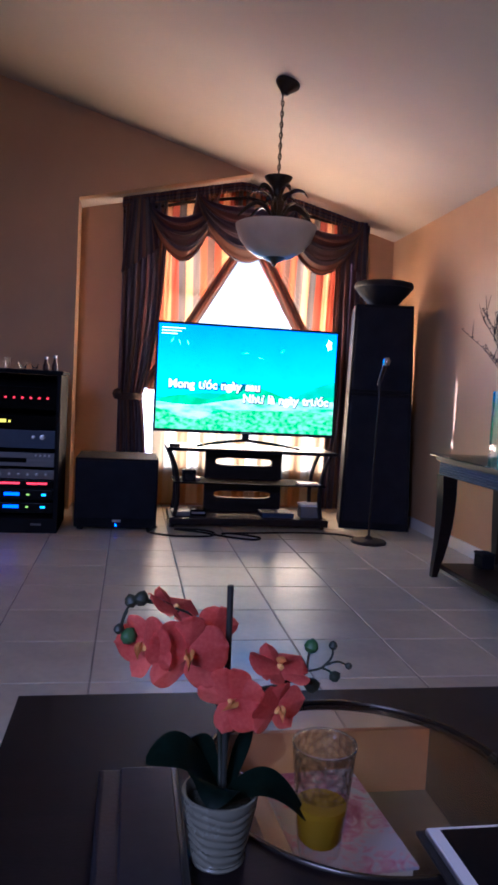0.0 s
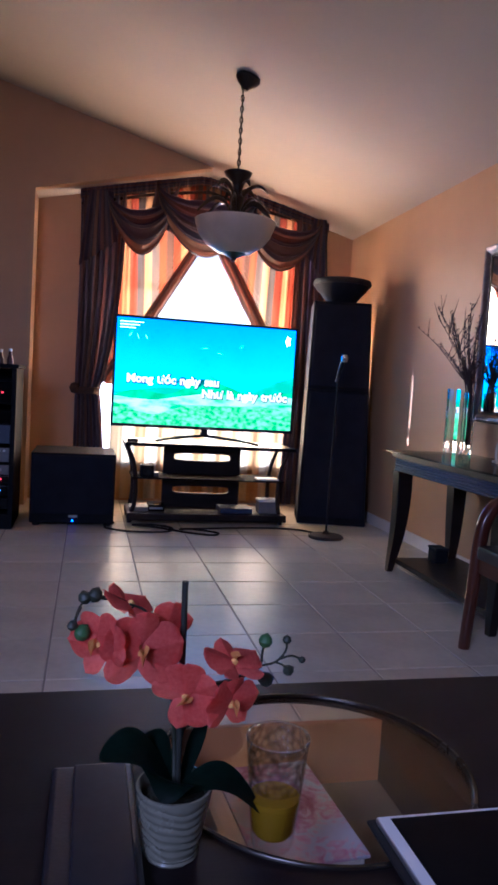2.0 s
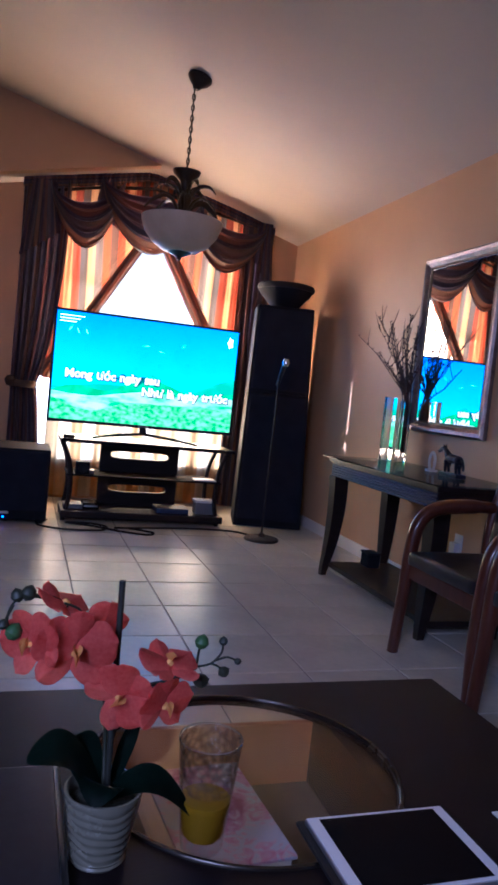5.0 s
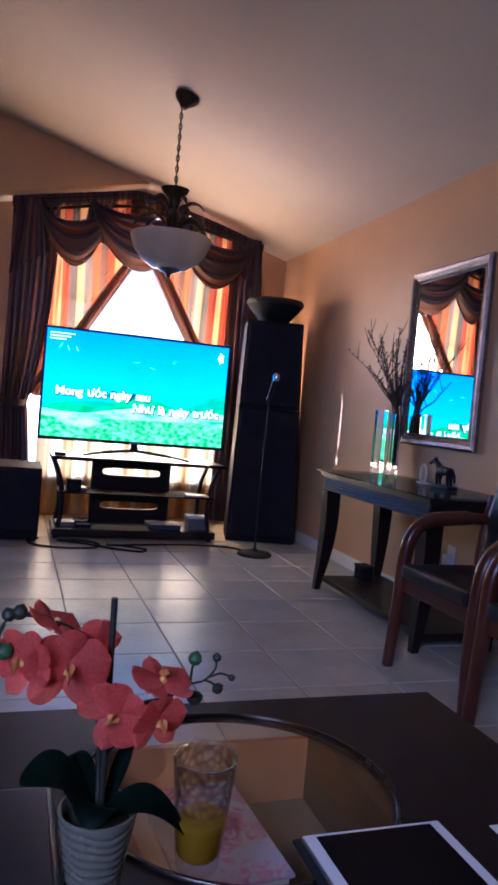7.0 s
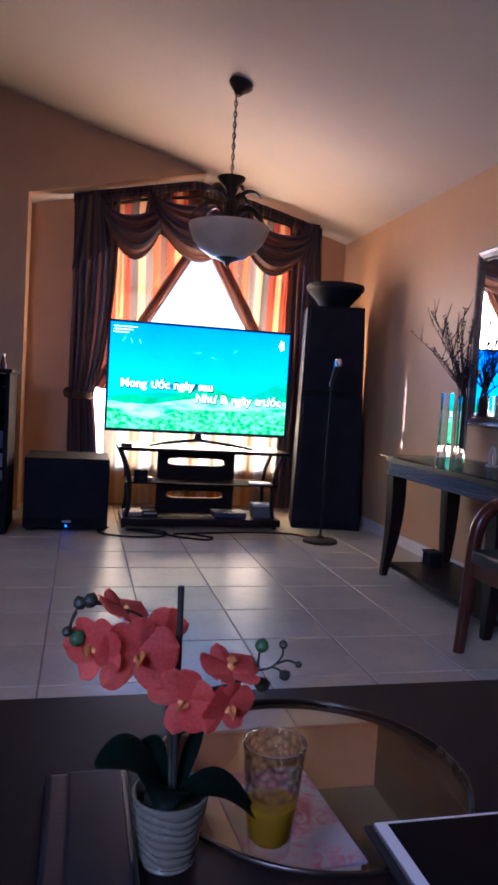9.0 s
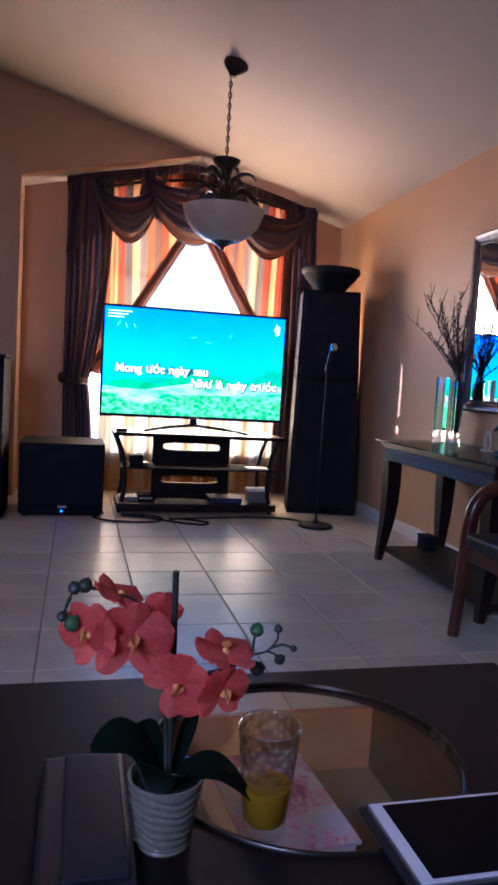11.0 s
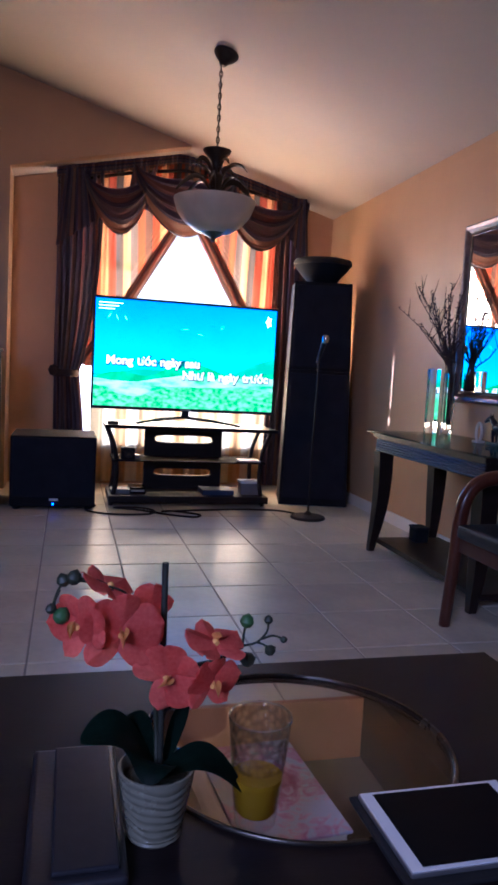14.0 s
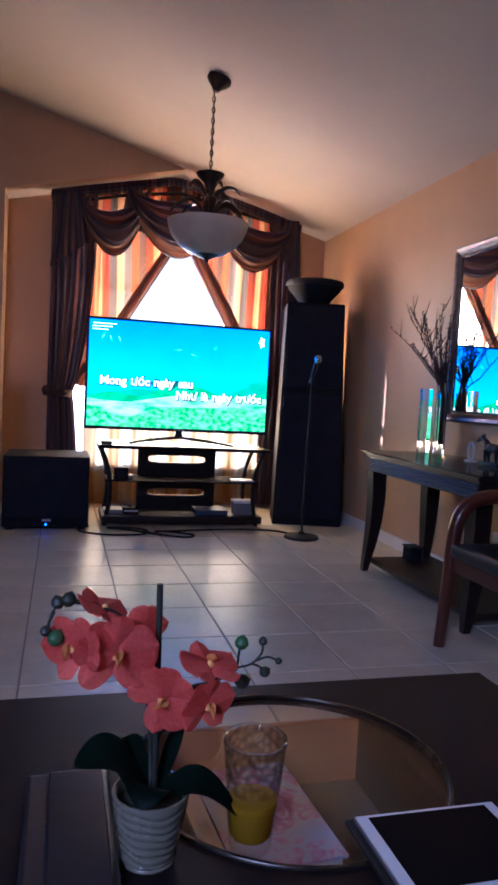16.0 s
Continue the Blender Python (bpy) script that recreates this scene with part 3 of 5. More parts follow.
def screen_sky():
    m, nt, b = mat_new("screen sky")
    tc = node(nt, "ShaderNodeTexCoord")
    sep = node(nt, "ShaderNodeSeparateXYZ")
    nt.links.new(tc.outputs["Object"], sep.inputs[0])
    mr = node(nt, "ShaderNodeMapRange")
    mr.inputs["From Min"].default_value, mr.inputs["From Max"].default_value = SZ0 + .25, SZ1
    nt.links.new(sep.outputs[2], mr.inputs["Value"])
    nz = node(nt, "ShaderNodeTexNoise", Scale=3.5, Detail=4.0)
    nt.links.new(tc.outputs["Object"], nz.inputs["Vector"])
    ma = node(nt, "ShaderNodeMath")
    ma.operation, ma.inputs[1].default_value = "MULTIPLY_ADD", -.35
    nt.links.new(nz.outputs[0], ma.inputs[0])
    nt.links.new(mr.outputs[0], ma.inputs[2])
    ramp = node(nt, "ShaderNodeValToRGB")
    ramp.color_ramp.elements[0].position, ramp.color_ramp.elements[1].position = -0.0, .85
    ramp.color_ramp.elements[0].color, ramp.color_ramp.elements[1].color = (.02, .60, 1.2, 1), (0.0, .33, 1.9, 1)
    nt.links.new(ma.outputs[0], ramp.inputs[0])
    nt.links.new(ramp.outputs[0], b.inputs["Emission Color"])
    b.inputs["Emission Strength"].default_value = SCREEN
    b.inputs["Base Color"].default_value = (.01, .01, .01, 1)
    b.inputs["Roughness"].default_value = .15
    return m


def screen_land(name, c1, c2, scale, lo=.4, hi=.6, stretch=1.0):
    m, nt, b = mat_new(name)
    tc = node(nt, "ShaderNodeTexCoord")
    mp = node(nt, "ShaderNodeMapping")
    mp.inputs["Scale"].default_value = (1, 1, stretch)
    nz = node(nt, "ShaderNodeTexNoise", Scale=scale, Detail=5.0)
    nt.links.new(tc.outputs["Object"], mp.inputs[0])
    nt.links.new(mp.outputs[0], nz.inputs["Vector"])
    ramp = node(nt, "ShaderNodeValToRGB")
    ramp.color_ramp.elements[0].position, ramp.color_ramp.elements[1].position = lo, hi
    ramp.color_ramp.elements[0].color, ramp.color_ramp.elements[1].color = (*c1, 1), (*c2, 1)
    nt.links.new(nz.outputs[0], ramp.inputs[0])
    nt.links.new(ramp.outputs[0], b.inputs["Emission Color"])
    b.inputs["Emission Strength"].default_value = SCREEN
    b.inputs["Base Color"].default_value = (.01, .01, .01, 1)
    b.inputs["Roughness"].default_value = .15
    return m


M_SKYPIC = screen_sky()
M_HILL = screen_land("screen hill", (.01, .42, .12), (.03, .62, .22), 9)
M_HILLFAR = screen_land("screen far hill", (.02, .45, .22), (.05, .58, .34), 7)
M_FIELD = screen_land("screen field", (.03, .54, .15), (.52, .94, .62), 6, .36, .60, 3.0)
M_MEADOW = screen_land("screen meadow", (.02, .46, .09), (.27, .82, .36), 26, .38, .66, 1.6)
M_TREES = screen_land("screen trees", (.0, .10, .10), (.01, .2, .14), 40)
M_WORDS = glow_mat("screen words", (.95, .97, .95), SCREEN)
M_WORDEDGE = glow_mat("screen word outline", (.02, .03, .05), .3)

screen = part("screen", box(SX0, SX1, TY - .010, TY - .002, SZ0, SZ1), M_SKYPIC, tv, "lit screen with a blue sky over green hills")


def land(name, line, z_low, depth, mat):
    w, h = SX1 - SX0, SZ1 - SZ0
    pts = [(SX0 + w * p.x, SZ0 + h * p.y) for p in curve_pts([(a, c, 0) for a, c in line], 48)]
    pts = [(min(max(x, SX0), SX1), z) for x, z in pts]
    return part(name, prism(pts + [(SX1, SZ0 + h * z_low), (SX0, SZ0 + h * z_low)], TY - depth, TY - depth + .0008), mat, screen)


land("far_hill", [(0, .30), (.25, .36), (.45, .36), (.6, .39), (.75, .36), (.88, .46), (1, .53)], .28, .0112, M_HILLFAR)
land("hill", [(0, .27), (.12, .33), (.3, .30), (.42, .42), (.52, .46), (.62, .41), (.75, .34), (.9, .36), (1, .38)], .2, .0124, M_HILL)
land("field", [(0, .26), (.2, .24), (.38, .29), (.55, .33), (.7, .30), (.85, .325), (1, .33)], .1, .0136, M_FIELD)
land("meadow", [(0, .20), (.2, .10), (.4, .20), (.55, .21), (.8, .22), (1, .20)], 0.0, .0148, M_MEADOW)
w_, h_ = SX1 - SX0, SZ1 - SZ0
M_CLOUD = screen_land("screen cloud", (.05, .62, .72), (.25, .78, .84), 14)
for fx, fz, ra, rb, tl in ((.075, .85, .030, .010, 60), (.115, .83, .026, .007, 110), (.16, .83, .022, .008, 115), (.48, .76, .035, .008, 5), (.57, .72, .028, .007, 170), (.69, .80, .022, .012, 40)):
    pts = [(ra * math.cos(k * math.pi / 8) * (1 + .25 * math.sin(3 * k)), rb * math.sin(k * math.pi / 8)) for k in range(16)]
    ct_, st_ = math.cos(radians(tl)), math.sin(radians(tl))
    part("cloud", prism([(SX0 + w_ * fx + p * ct_ - q * st_, SZ0 + h_ * fz + p * st_ + q * ct_) for p, q in pts], TY - .0116, TY - .0112), M_CLOUD, screen)
b = None
for i in range(15):
    f = .355 + .20 * i / 14
    z = SZ0 + h_ * (.41 + .022 * math.sin(i * 1.7)) + .012
    r = .018 + .006 * math.sin(i * 2.9)
    b = prism([(SX0 + w_ * f + r * math.cos(a) * 1.3, z + r * math.sin(a)) for a in [k * math.pi / 5 for k in range(10)]], TY - .0132 - .00005 * i, TY - .0126, "y", b)
part("trees", b, M_TREES, screen)
part("house", prism([(SX0 + w_ * .49, SZ0 + h_ * .45), (SX0 + w_ * .56, SZ0 + h_ * .45), (SX0 + w_ * .56, SZ0 + h_ * .475), (SX0 + w_ * .525, SZ0 + h_ * .50), (SX0 + w_ * .49, SZ0 + h_ * .475)], TY - .0142, TY - .0136), M_HILLFAR, screen)


def words(text, x, z, size, y, mat, parent, rot=(90, 0, 0), name="lettering", fat=0.0):
    cu = bpy.data.curves.new(name, "FONT")
    cu.body, cu.size, cu.extrude, cu.offset = text, size, .0002, fat
    tmp = new("tmp", cu)
    me = bpy.data.meshes.new_from_object(tmp.evaluated_get(bpy.context.evaluated_depsgraph_get()))
    bpy.data.objects.remove(tmp)
    me.transform(pose(x, y, z, *rot))
    me.materials.clear()
    me.materials.append(mat)
    ob = new(name, me)
    ob.parent = parent
    if parent.type == "EMPTY":
        ob.matrix_parent_inverse = parent.matrix_basis.inverted()
    return ob


def lyric(text, x, z, y):
    """A line of lyrics, word by word, white with a dark outline."""
    for word in text.split():
        ob = words(word, x, z, .088, y, M_WORDS, screen, fat=.0036)
        words(word, x + .003, z - .003, .088, y + .0008, M_WORDEDGE, screen, name="lettering_shadow", fat=.0080)
        x = max(v.co.x for v in ob.data.vertices) + .027


lyric("Mong ước ngày sau", .197, 1.052, TY - .0166)
lyric("Như là ngày trước", .771, .962, TY - .0166)
for k in range(3):
    part("title_bar", box(SX0 + .02, SX0 + .20 - .03 * k, TY - .0126, TY - .012, SZ1 - .035 - .022 * k, SZ1 - .025 - .022 * k), M_WORDS, screen)
part("badge", prism([(SX1 - .06 + .028 * math.cos(a) * (1 + .5 * (k % 2)) * .7, SZ1 - .09 + .05 * math.sin(a) * (1 + .5 * (k % 2)) * .7) for k, a in enumerate([i * math.pi / 5 for i in range(10)])], TY - .0126, TY - .012), M_WORDS, screen)
part("maker_bar", box(.77, .85, TY - .0135, TY - .0118, TZ0 + .008, TZ0 + .016), M_ALU, tv, "small pale maker's mark")
nk = prism([(.775, .66), (.845, .66), (.83, .74), (.79, .74)], TY - .005, TY + .03, bevel=.004)
part("neck", nk, M_BLACK, tv, smooth=True)
for sgn in (-1, 1):
    ft = tube(curve_pts([(.81, TY - .0, .668), (.81 + sgn * .15, TY - .04, .655), (.81 + sgn * .30, TY - .13, .640), (.81 + sgn * .39, TY - .20, .627)], 14), [.016] * 7 + [.012] * 6, 8, flat=.5)
    part("foot", ft, M_RIM, tv, "curved dark metal foot", True)

st = thing("tv_stand", (.84, 5.4, 0), "dark three-tier television stand with glass shelves", "tv stand")
part("top", box(.20, 1.49, 5.10, 5.62, .60, .612, .004), M_BLACK, st, "black glass top")
part("front_edge", box(.20, 1.49, 5.092, 5.0985, .588, .614, .002), M_STANDTOP, st, "dark front edge")
part("shelf", box(.265, 1.43, 5.18, 5.58, .338, .348, .003), M_STANDTOP, st, "black glass shelf")
part("base", box(.24, 1.46, 5.16, 5.60, .03, .085, .01), M_ESPRESSO, st)
for y0 in (5.24, 5.56):
    for s, xb in ((1, .262), (-1, 1.435)):
        ctrl = [(xb, y0, .0), (xb + s * .035, y0, .2), (xb + s * .02, y0, .42), (xb - s * .045, y0, .598)]
        part("post", tube(curve_pts(ctrl, 18), .021, 10, flat=.7), M_ESPRESSO, st, "curved dark wooden post", True)


def slotted(z0, z1):
    """A panel with one round-ended slot through it."""
    x0, x1, y0, y1 = .524, 1.144, 5.50, 5.535
    xm, zm, hh, hl = (x0 + x1) / 2, (z0 + z1) / 2 + .01, .028, .20
    b = bmesh.new()
    n = 56
    outer, inner = [], []
    for i in range(n):
        q = 2 * math.pi * i / n
        cq, sq = math.cos(q), math.sin(q)
        k = min((x1 - xm) / max(abs(cq), 1e-6), ((z1 - zm) if sq > 0 else (zm - z0)) / max(abs(sq), 1e-6))
        outer.append((xm + cq * k, zm + sq * k))
        e = Vector(((hl + hh) * math.copysign(abs(cq) ** .4, cq), hh * math.copysign(abs(sq) ** .55, sq)))
        inner.append((xm + e.x, zm + e.y))
    for cx_, cz_ in ((x0, z0), (x1, z0), (x0, z1), (x1, z1)):
        i = min(range(n), key=lambda m: (outer[m][0] - cx_) ** 2 + (outer[m][1] - cz_) ** 2)
        outer[i] = (cx_, cz_)
    fo, fi = [b.verts.new((p[0], y0, p[1])) for p in outer], [b.verts.new((p[0], y0, p[1])) for p in inner]
    bo_, bi = [b.verts.new((p[0], y1, p[1])) for p in outer], [b.verts.new((p[0], y1, p[1])) for p in inner]
    for i in range(n):
        m = (i + 1) % n
        b.faces.new((fo[i], fo[m], fi[m], fi[i]))
        b.faces.new((bo_[i], bi[i], bi[m], bo_[m]))
        b.faces.new((fo[i], bo_[i], bo_[m], fo[m]))
        b.faces.new((fi[i], fi[m], bi[m], bi[i]))
    return b


part("back_panel", slotted(.349, .598), M_ESPRESSO, st)
part("back_panel", slotted(.087, .336), M_ESPRESSO, st)


def gadget(name, x0, x1, y0, y1, z0, z1, mat, label, category, bevel=.006, extra=None):
    g = thing(name, ((x0 + x1) / 2, (y0 + y1) / 2, z0), label, category)
    part("case", box(x0, x1, y0, y1, z0, z1, bevel), mat, g)
    return g


g = gadget("small_speaker", .33, .43, 5.24, 5.34, .349, .435, M_VINYL, "small black desktop speaker on the stand's shelf", "speaker")
part("cone", lathe([(0, 0), (.02, .003), (.032, .008), (.034, .002)], (0, 0, 0), 20), M_RUBBER, g).matrix_basis = Matrix.Translation((.38, 5.24, .39)) @ Matrix.Rotation(radians(90), 4, "X")
gadget("control_box", .43, .47, 5.28, 5.38, .349, .375, M_GREYPL, "small grey box on the stand's shelf", "box")
gadget("white_case", 1.23, 1.40, 5.22, 5.34, .349, .362, M_WHITEPL, "flat white plastic case on the stand's shelf", "case")
g = gadget("game_console", .26, .40, 5.24, 5.40, .086, .118, M_GREYPL, "flat grey device on the stand's base", "device")
g = gadget("cable_box", .40, .52, 5.24, 5.40, .086, .135, M_SCREENBLK, "small dark set-top box on the stand's base", "device")
part("front_strip", box(.41, .51, 5.236, 5.239, .105, .118), M_ALU, g)
g = gadget("adapter_box", 1.26, 1.41, 5.25, 5.36, .086, .175, M_GREYPL, "grey power adapter box with a paler lid", "device")
part("lid", box(1.255, 1.415, 5.245, 5.365, .176, .196, .005), M_WHITEPL, g)
g = gadget("remote", .215, .295, 5.13, 5.17, .613, .638, M_RUBBER, "small black remote sensor on the stand's top", "remote")
g = gadget("media_player", .95, 1.20, 5.22, 5.42, .086, .125, M_NAVY, "flat dark blue player on the stand's base", "device")

# ---- subwoofer, tower loudspeaker, microphone ----
s = thing("subwoofer", (-.15, 5.3, 0), "large black subwoofer cabinet with a small blue light", "subwoofer")
part("cabinet", box(-.445, .14, 5.06, 5.62, .02, .52, .012), M_VINYL, s)
part("grille", box(-.43, .125, 5.045, 5.062, .09, .505, .008), M_GRILLE, s)
for fx in (-.40, .095):
    for fy in (5.1, 5.58):
        part("foot", lathe([(0, 0), (.025, 0), (.028, .02), (0, .02)], (fx, fy, 0), 14), M_RUBBER, s)
part("badge", box(-.175, -.115, 5.053, 5.059, .064, .08), M_ALU, s)
part("pilot_light", lathe([(0, -.004), (.006, -.003), (.007, .0), (0, .004)], (0, 0, 0), 12), glow_mat("blue pilot light", (.02, .10, 1.0), 5.0), s, "glowing blue pilot light").matrix_basis = Matrix.Translation((-.148, 5.052, .042)) @ Matrix.Rotation(radians(90), 4, "X")

t = thing("tower_speaker", (1.86, 5.4, 0), "tall black lacquered tower loudspeaker beside the window", "loudspeaker")
part("lower_cabinet", box(1.612, 2.112, 5.27, 5.70, 0.0, 1.0855, .010, None, 3), M_VINYL, t)
part("upper_cabinet", box(1.612, 2.112, 5.27, 5.70, 1.0862, 1.775, .010, None, 3), M_VINYL, t)
part("lower_grille", box(1.632, 2.092, 5.255, 5.272, .06, 1.06, .006), M_GRILLE, t)
part("upper_grille", box(1.632, 2.092, 5.255, 5.272, 1.11, 1.75, .006), M_GRILLE, t)
for ob in t.children:
    for v in ob.data.vertices:
        v.co.x = 1.866 - .012 * v.co.z + (v.co.x - 1.862) * (1.10 - .112 * v.co.z)
    ob.data.transform(Matrix.Translation((1.862, 5.27, 0)) @ Matrix.Rotation(radians(-14), 4, "Z") @ Matrix.Translation((-1.862, -5.27, 0)))
h = thing("horn_speaker", (1.877, 5.42, 1.776), "round black dish-shaped horn on top of the loudspeaker", "loudspeaker")
part("bowl", lathe([(0, 0), (.11, 0), (.125, .02), (.16, .065), (.20, .105), (.22, .14)], (1.877, 5.42, 1.776), 48), M_VINYL, h, smooth=True)
part("rim", lathe([(.207, .138), (.228, .140), (.235, .158), (.227, .182), (.198, .19), (.195, .17)], (1.877, 5.42, 1.776), 48, closed=True), M_RUBBER, h, smooth=True)
part("dome", lathe([(.197, .15), (.16, .165), (.08, .175), (0, .18)], (1.877, 5.42, 1.776), 40), M_GRILLE, h, smooth=True)

m_ = thing("microphone_stand", (1.66, 4.79, 0), "slim chrome microphone stand with a silver-headed microphone", "microphone stand")
part("base", lathe([(0, 0), (.125, 0), (.13, .008), (.12, .02), (.03, .03), (.018, .05), (0, .05)], (1.66, 4.79, 0), 32), M_RUBBER, m_, smooth=True)
part("pole", tube([(1.66, 4.79, .05), (1.664, 4.79, .62), (1.672, 4.79, 1.20)], [.008, .007, .006], 10), M_RUBBER, m_, smooth=True)
part("clip", tube([(1.672, 4.79, 1.18), (1.676, 4.78, 1.22), (1.678, 4.76, 1.245)], .014, 10), M_RUBBER, m_, smooth=True)
mic = part("microphone", tube([(1.674, 4.83, 1.14), (1.678, 4.78, 1.22), (1.682, 4.745, 1.28)], [.011, .014, .018], 12), M_BLACK, m_, smooth=True)
part("mesh_head", lathe([(0, -.03), (.018, -.026), (.027, 0), (.018, .026), (0, .03)], (1.683, 4.72, 1.305), 18), M_CHROME, mic, "round silver mesh head", True)

# ---- equipment rack ----
r = thing("equipment_rack", (-.83, 5.2, 0), "black audio rack filled with amplifiers and glowing displays", "rack")
RX0, RX1, RY = -1.13, -.545, 4.92
part("side_panel", box(RX0, RX0 + .03, RY, 5.45, .02, 1.09, .004), M_VINYL, r)
part("side_panel", box(RX1 - .03, RX1, RY, 5.45, .02, 1.09, .004), M_VINYL, r)
part("top_panel", box(RX0 - .012, RX1 + .012, RY - .012, 5.46, 1.092, 1.117, .006), M_VINYL, r)
part("base_panel", box(RX0, RX1, RY - .005, 5.45, 0, .10, .006), M_VINYL, r)
part("back_panel", box(RX0 + .03, RX1 - .03, 5.40, 5.44, .1, 1.09), M_VINYL, r)
RED, BLUE, AMBER, GREENL = glow_mat("red indicator", (1, .04, .05), 0.8), glow_mat("blue display", (.01, .10, 1), 1.3), glow_mat("yellow display", (.9, .75, .05), 0.6), glow_mat("green indicator", (.45, .8, .1), 0.4)
CYANL = glow_mat("cyan indicator", (.08, .45, 1), 1.0)


def unit(z0, z1, mat, label, lamps=(), knobs=(), recess=.0):
    """One rack unit with its face plate, lamps (x0, x1, z, height, material) and knobs (x, z, radius)."""
    u = thing("rack_unit", ((RX0 + RX1) / 2, RY + .2, z0), label, "amplifier", "units in the rack")
    part("chassis", box(RX0 + .035, RX1 - .035, RY + .02 + recess, 5.3, z0 + .004, z1 - .004, .003), M_VINYL, u)
    part("face_plate", box(RX0 + .032, RX1 - .032, RY + .006 + recess, RY + .019 + recess, z0 + .003, z1 - .003, .003), mat, u)
    for x0, x1, z, h, lm in lamps:
        part("display", box(x0, x1, RY + .001 + recess, RY + .007 + recess, z - h / 2, z + h / 2, .001), lm, u)
    for x, z, rad in knobs:
        k = part("knob", lathe([(0, 0), (rad, 0), (rad * .9, .018), (0, .02)], (0, 0, 0), 16), M_ALU, u, smooth=True)
        k.matrix_basis = Matrix.Translation((x, RY + .006 + recess, z)) @ Matrix.Rotation(radians(90), 4, "X")
    return u


unit(.845, 1.0, M_SCREENBLK, "black amplifier with a row of red indicators", [(-1.08 + .055 * i, -1.08 + .055 * i + .014, .925, .010, RED) for i in range(9)])
unit(.715, .805, M_SCREENBLK, "black tuner with a yellow display", [(-1.02, -.90, .765, .022, AMBER), (-.885, -.87, .763, .014, AMBER)])
unit(.58, .71, M_NAVY, "dark blue amplifier with an aluminium edge", [], [(-.66, .66, .018), (-.72, .66, .012)])
unit(.455, .555, M_DIMPLATE, "silver disc player with a dark tray", [(-1.05, -.76, .50, .032, M_SCREENBLK), (-.95, -.94, .505, .008, CYANL)], [(-.70, .535, .007), (-.67, .535, .007), (-.64, .535, .007), (-.61, .535, .007)])
unit(.37, .44, M_GREYPL, "grey mixer with small knobs", [], [(-1.05 + .06 * i, .405, .009) for i in range(8)])
unit(.305, .365, M_SCREENBLK, "black equalizer with red level bars", [(-1.03, -.80, .342, .013, RED), (-.755, -.62, .342, .013, RED)])
unit(.225, .30, M_SCREENBLK, "black power amplifier with a blue display", [(-.90, -.80, .268, .020, BLUE), (-.655, -.625, .265, .014, CYANL), (-.96, -.935, .265, .010, GREENL), (-.755, -.735, .265, .010, GREENL)])
unit(.135, .21, M_SCREENBLK, "black power amplifier with a blue display", [(-.905, -.805, .182, .020, BLUE), (-.66, -.63, .18, .014, CYANL), (-.965, -.94, .18, .010, GREENL), (-.76, -.74, .18, .010, GREENL)])
part("maker_bar", box(-.72, -.65, RY - .008, RY - .005, .055, .068), M_GREYPL, r)
# glassware on the rack
for i, (x, hgt, rad) in enumerate(((-1.0, .055, .03), (-.92, .075, .026), (-.82, .05, .032), (-.74, .045, .026))):
    gl = thing("glass_dish", (x, 5.05, 1.118), "small clear glass dish on top of the rack", "glassware", "glassware on the rack")
    part("bowl", lathe([(0, .004), (rad * .5, .002), (rad * .6, 0), (rad, hgt), (rad * .94, hgt), (rad * .5, .008), (0, .008)], (x, 5.05, 1.118), 20), M_GLASS, gl, smooth=True)
for x, hgt in ((-.66, .075), (-.60, .085)):
    gl = thing("small_bottle", (x, 5.0, 1.118), "small dark red bottle on top of the rack", "bottle", "bottles on the rack")
    part("body", lathe([(0, 0), (.02, 0), (.022, .03), (.012, hgt * .7), (.009, hgt), (0, hgt)], (x, 5.0, 1.118), 18), M_CHERRY, gl, smooth=True)
    part("cap", lathe([(0, hgt), (.012, hgt), (.012, hgt + .018), (0, hgt + .02)], (x, 5.0, 1.118), 14), M_ALU, gl, smooth=True)

# ---- floor cable ----
cb = [(.15, 5.20, .006), (.08, 5.02, .006), (.25, 4.89, .006), (.50, 4.89, .006), (.56, 5.02, .006), (.45, 5.12, .008), (.28, 5.10, .012), (.45, 5.00, .014), (.66, 4.87, .006), (.82, 4.80, .006), (.87, 4.88, .006), (.70, 4.97, .012), (.62, 4.99, .006), (.85, 5.03, .006), (1.2, 5.08, .006), (1.5, 5.04, .006), (1.62, 4.92, .006)]
tagged(part("cable", tube(curve_pts(cb, 130), .0075, 8), M_RUBBER, None, smooth=True), "black looped microphone cable lying on the tiles", "cable")

# ---- chandelier ----
CX, CYY = .740, 4.20
ch = thing("pendant_light", (CX, CYY, 1.83), "bronze pendant lamp with leaf scrolls and an unlit alabaster bowl", "pendant lamp")
cz = ceil_z(CX)
part("canopy", lathe([(0, -.085), (.018, -.08), (.03, -.06), (.06, -.034), (.074, -.014), (.072, .0), (.0, .0)], (0, 0, 0), 32), M_BRONZE, ch, smooth=True).matrix_basis = Matrix.Translation((CX + .028, CYY, cz - .008)) @ Matrix.Rotation(math.atan(SLOPE), 4, "Y")
z, k = cz - .085, 0
while z > 2.33:
    lk = []
    for a in range(13):
        q = 2 * math.pi * a / 12
        o, dz = .009 * math.cos(q), .02 * math.sin(q)
        lk.append((CX + (o if k % 2 else 0), CYY + (0 if k % 2 else o), z - .015 + dz))
    part("chain_link", tube(lk, .0032, 6), M_BRONZE, ch, smooth=True)
    z -= .031
    k += 1
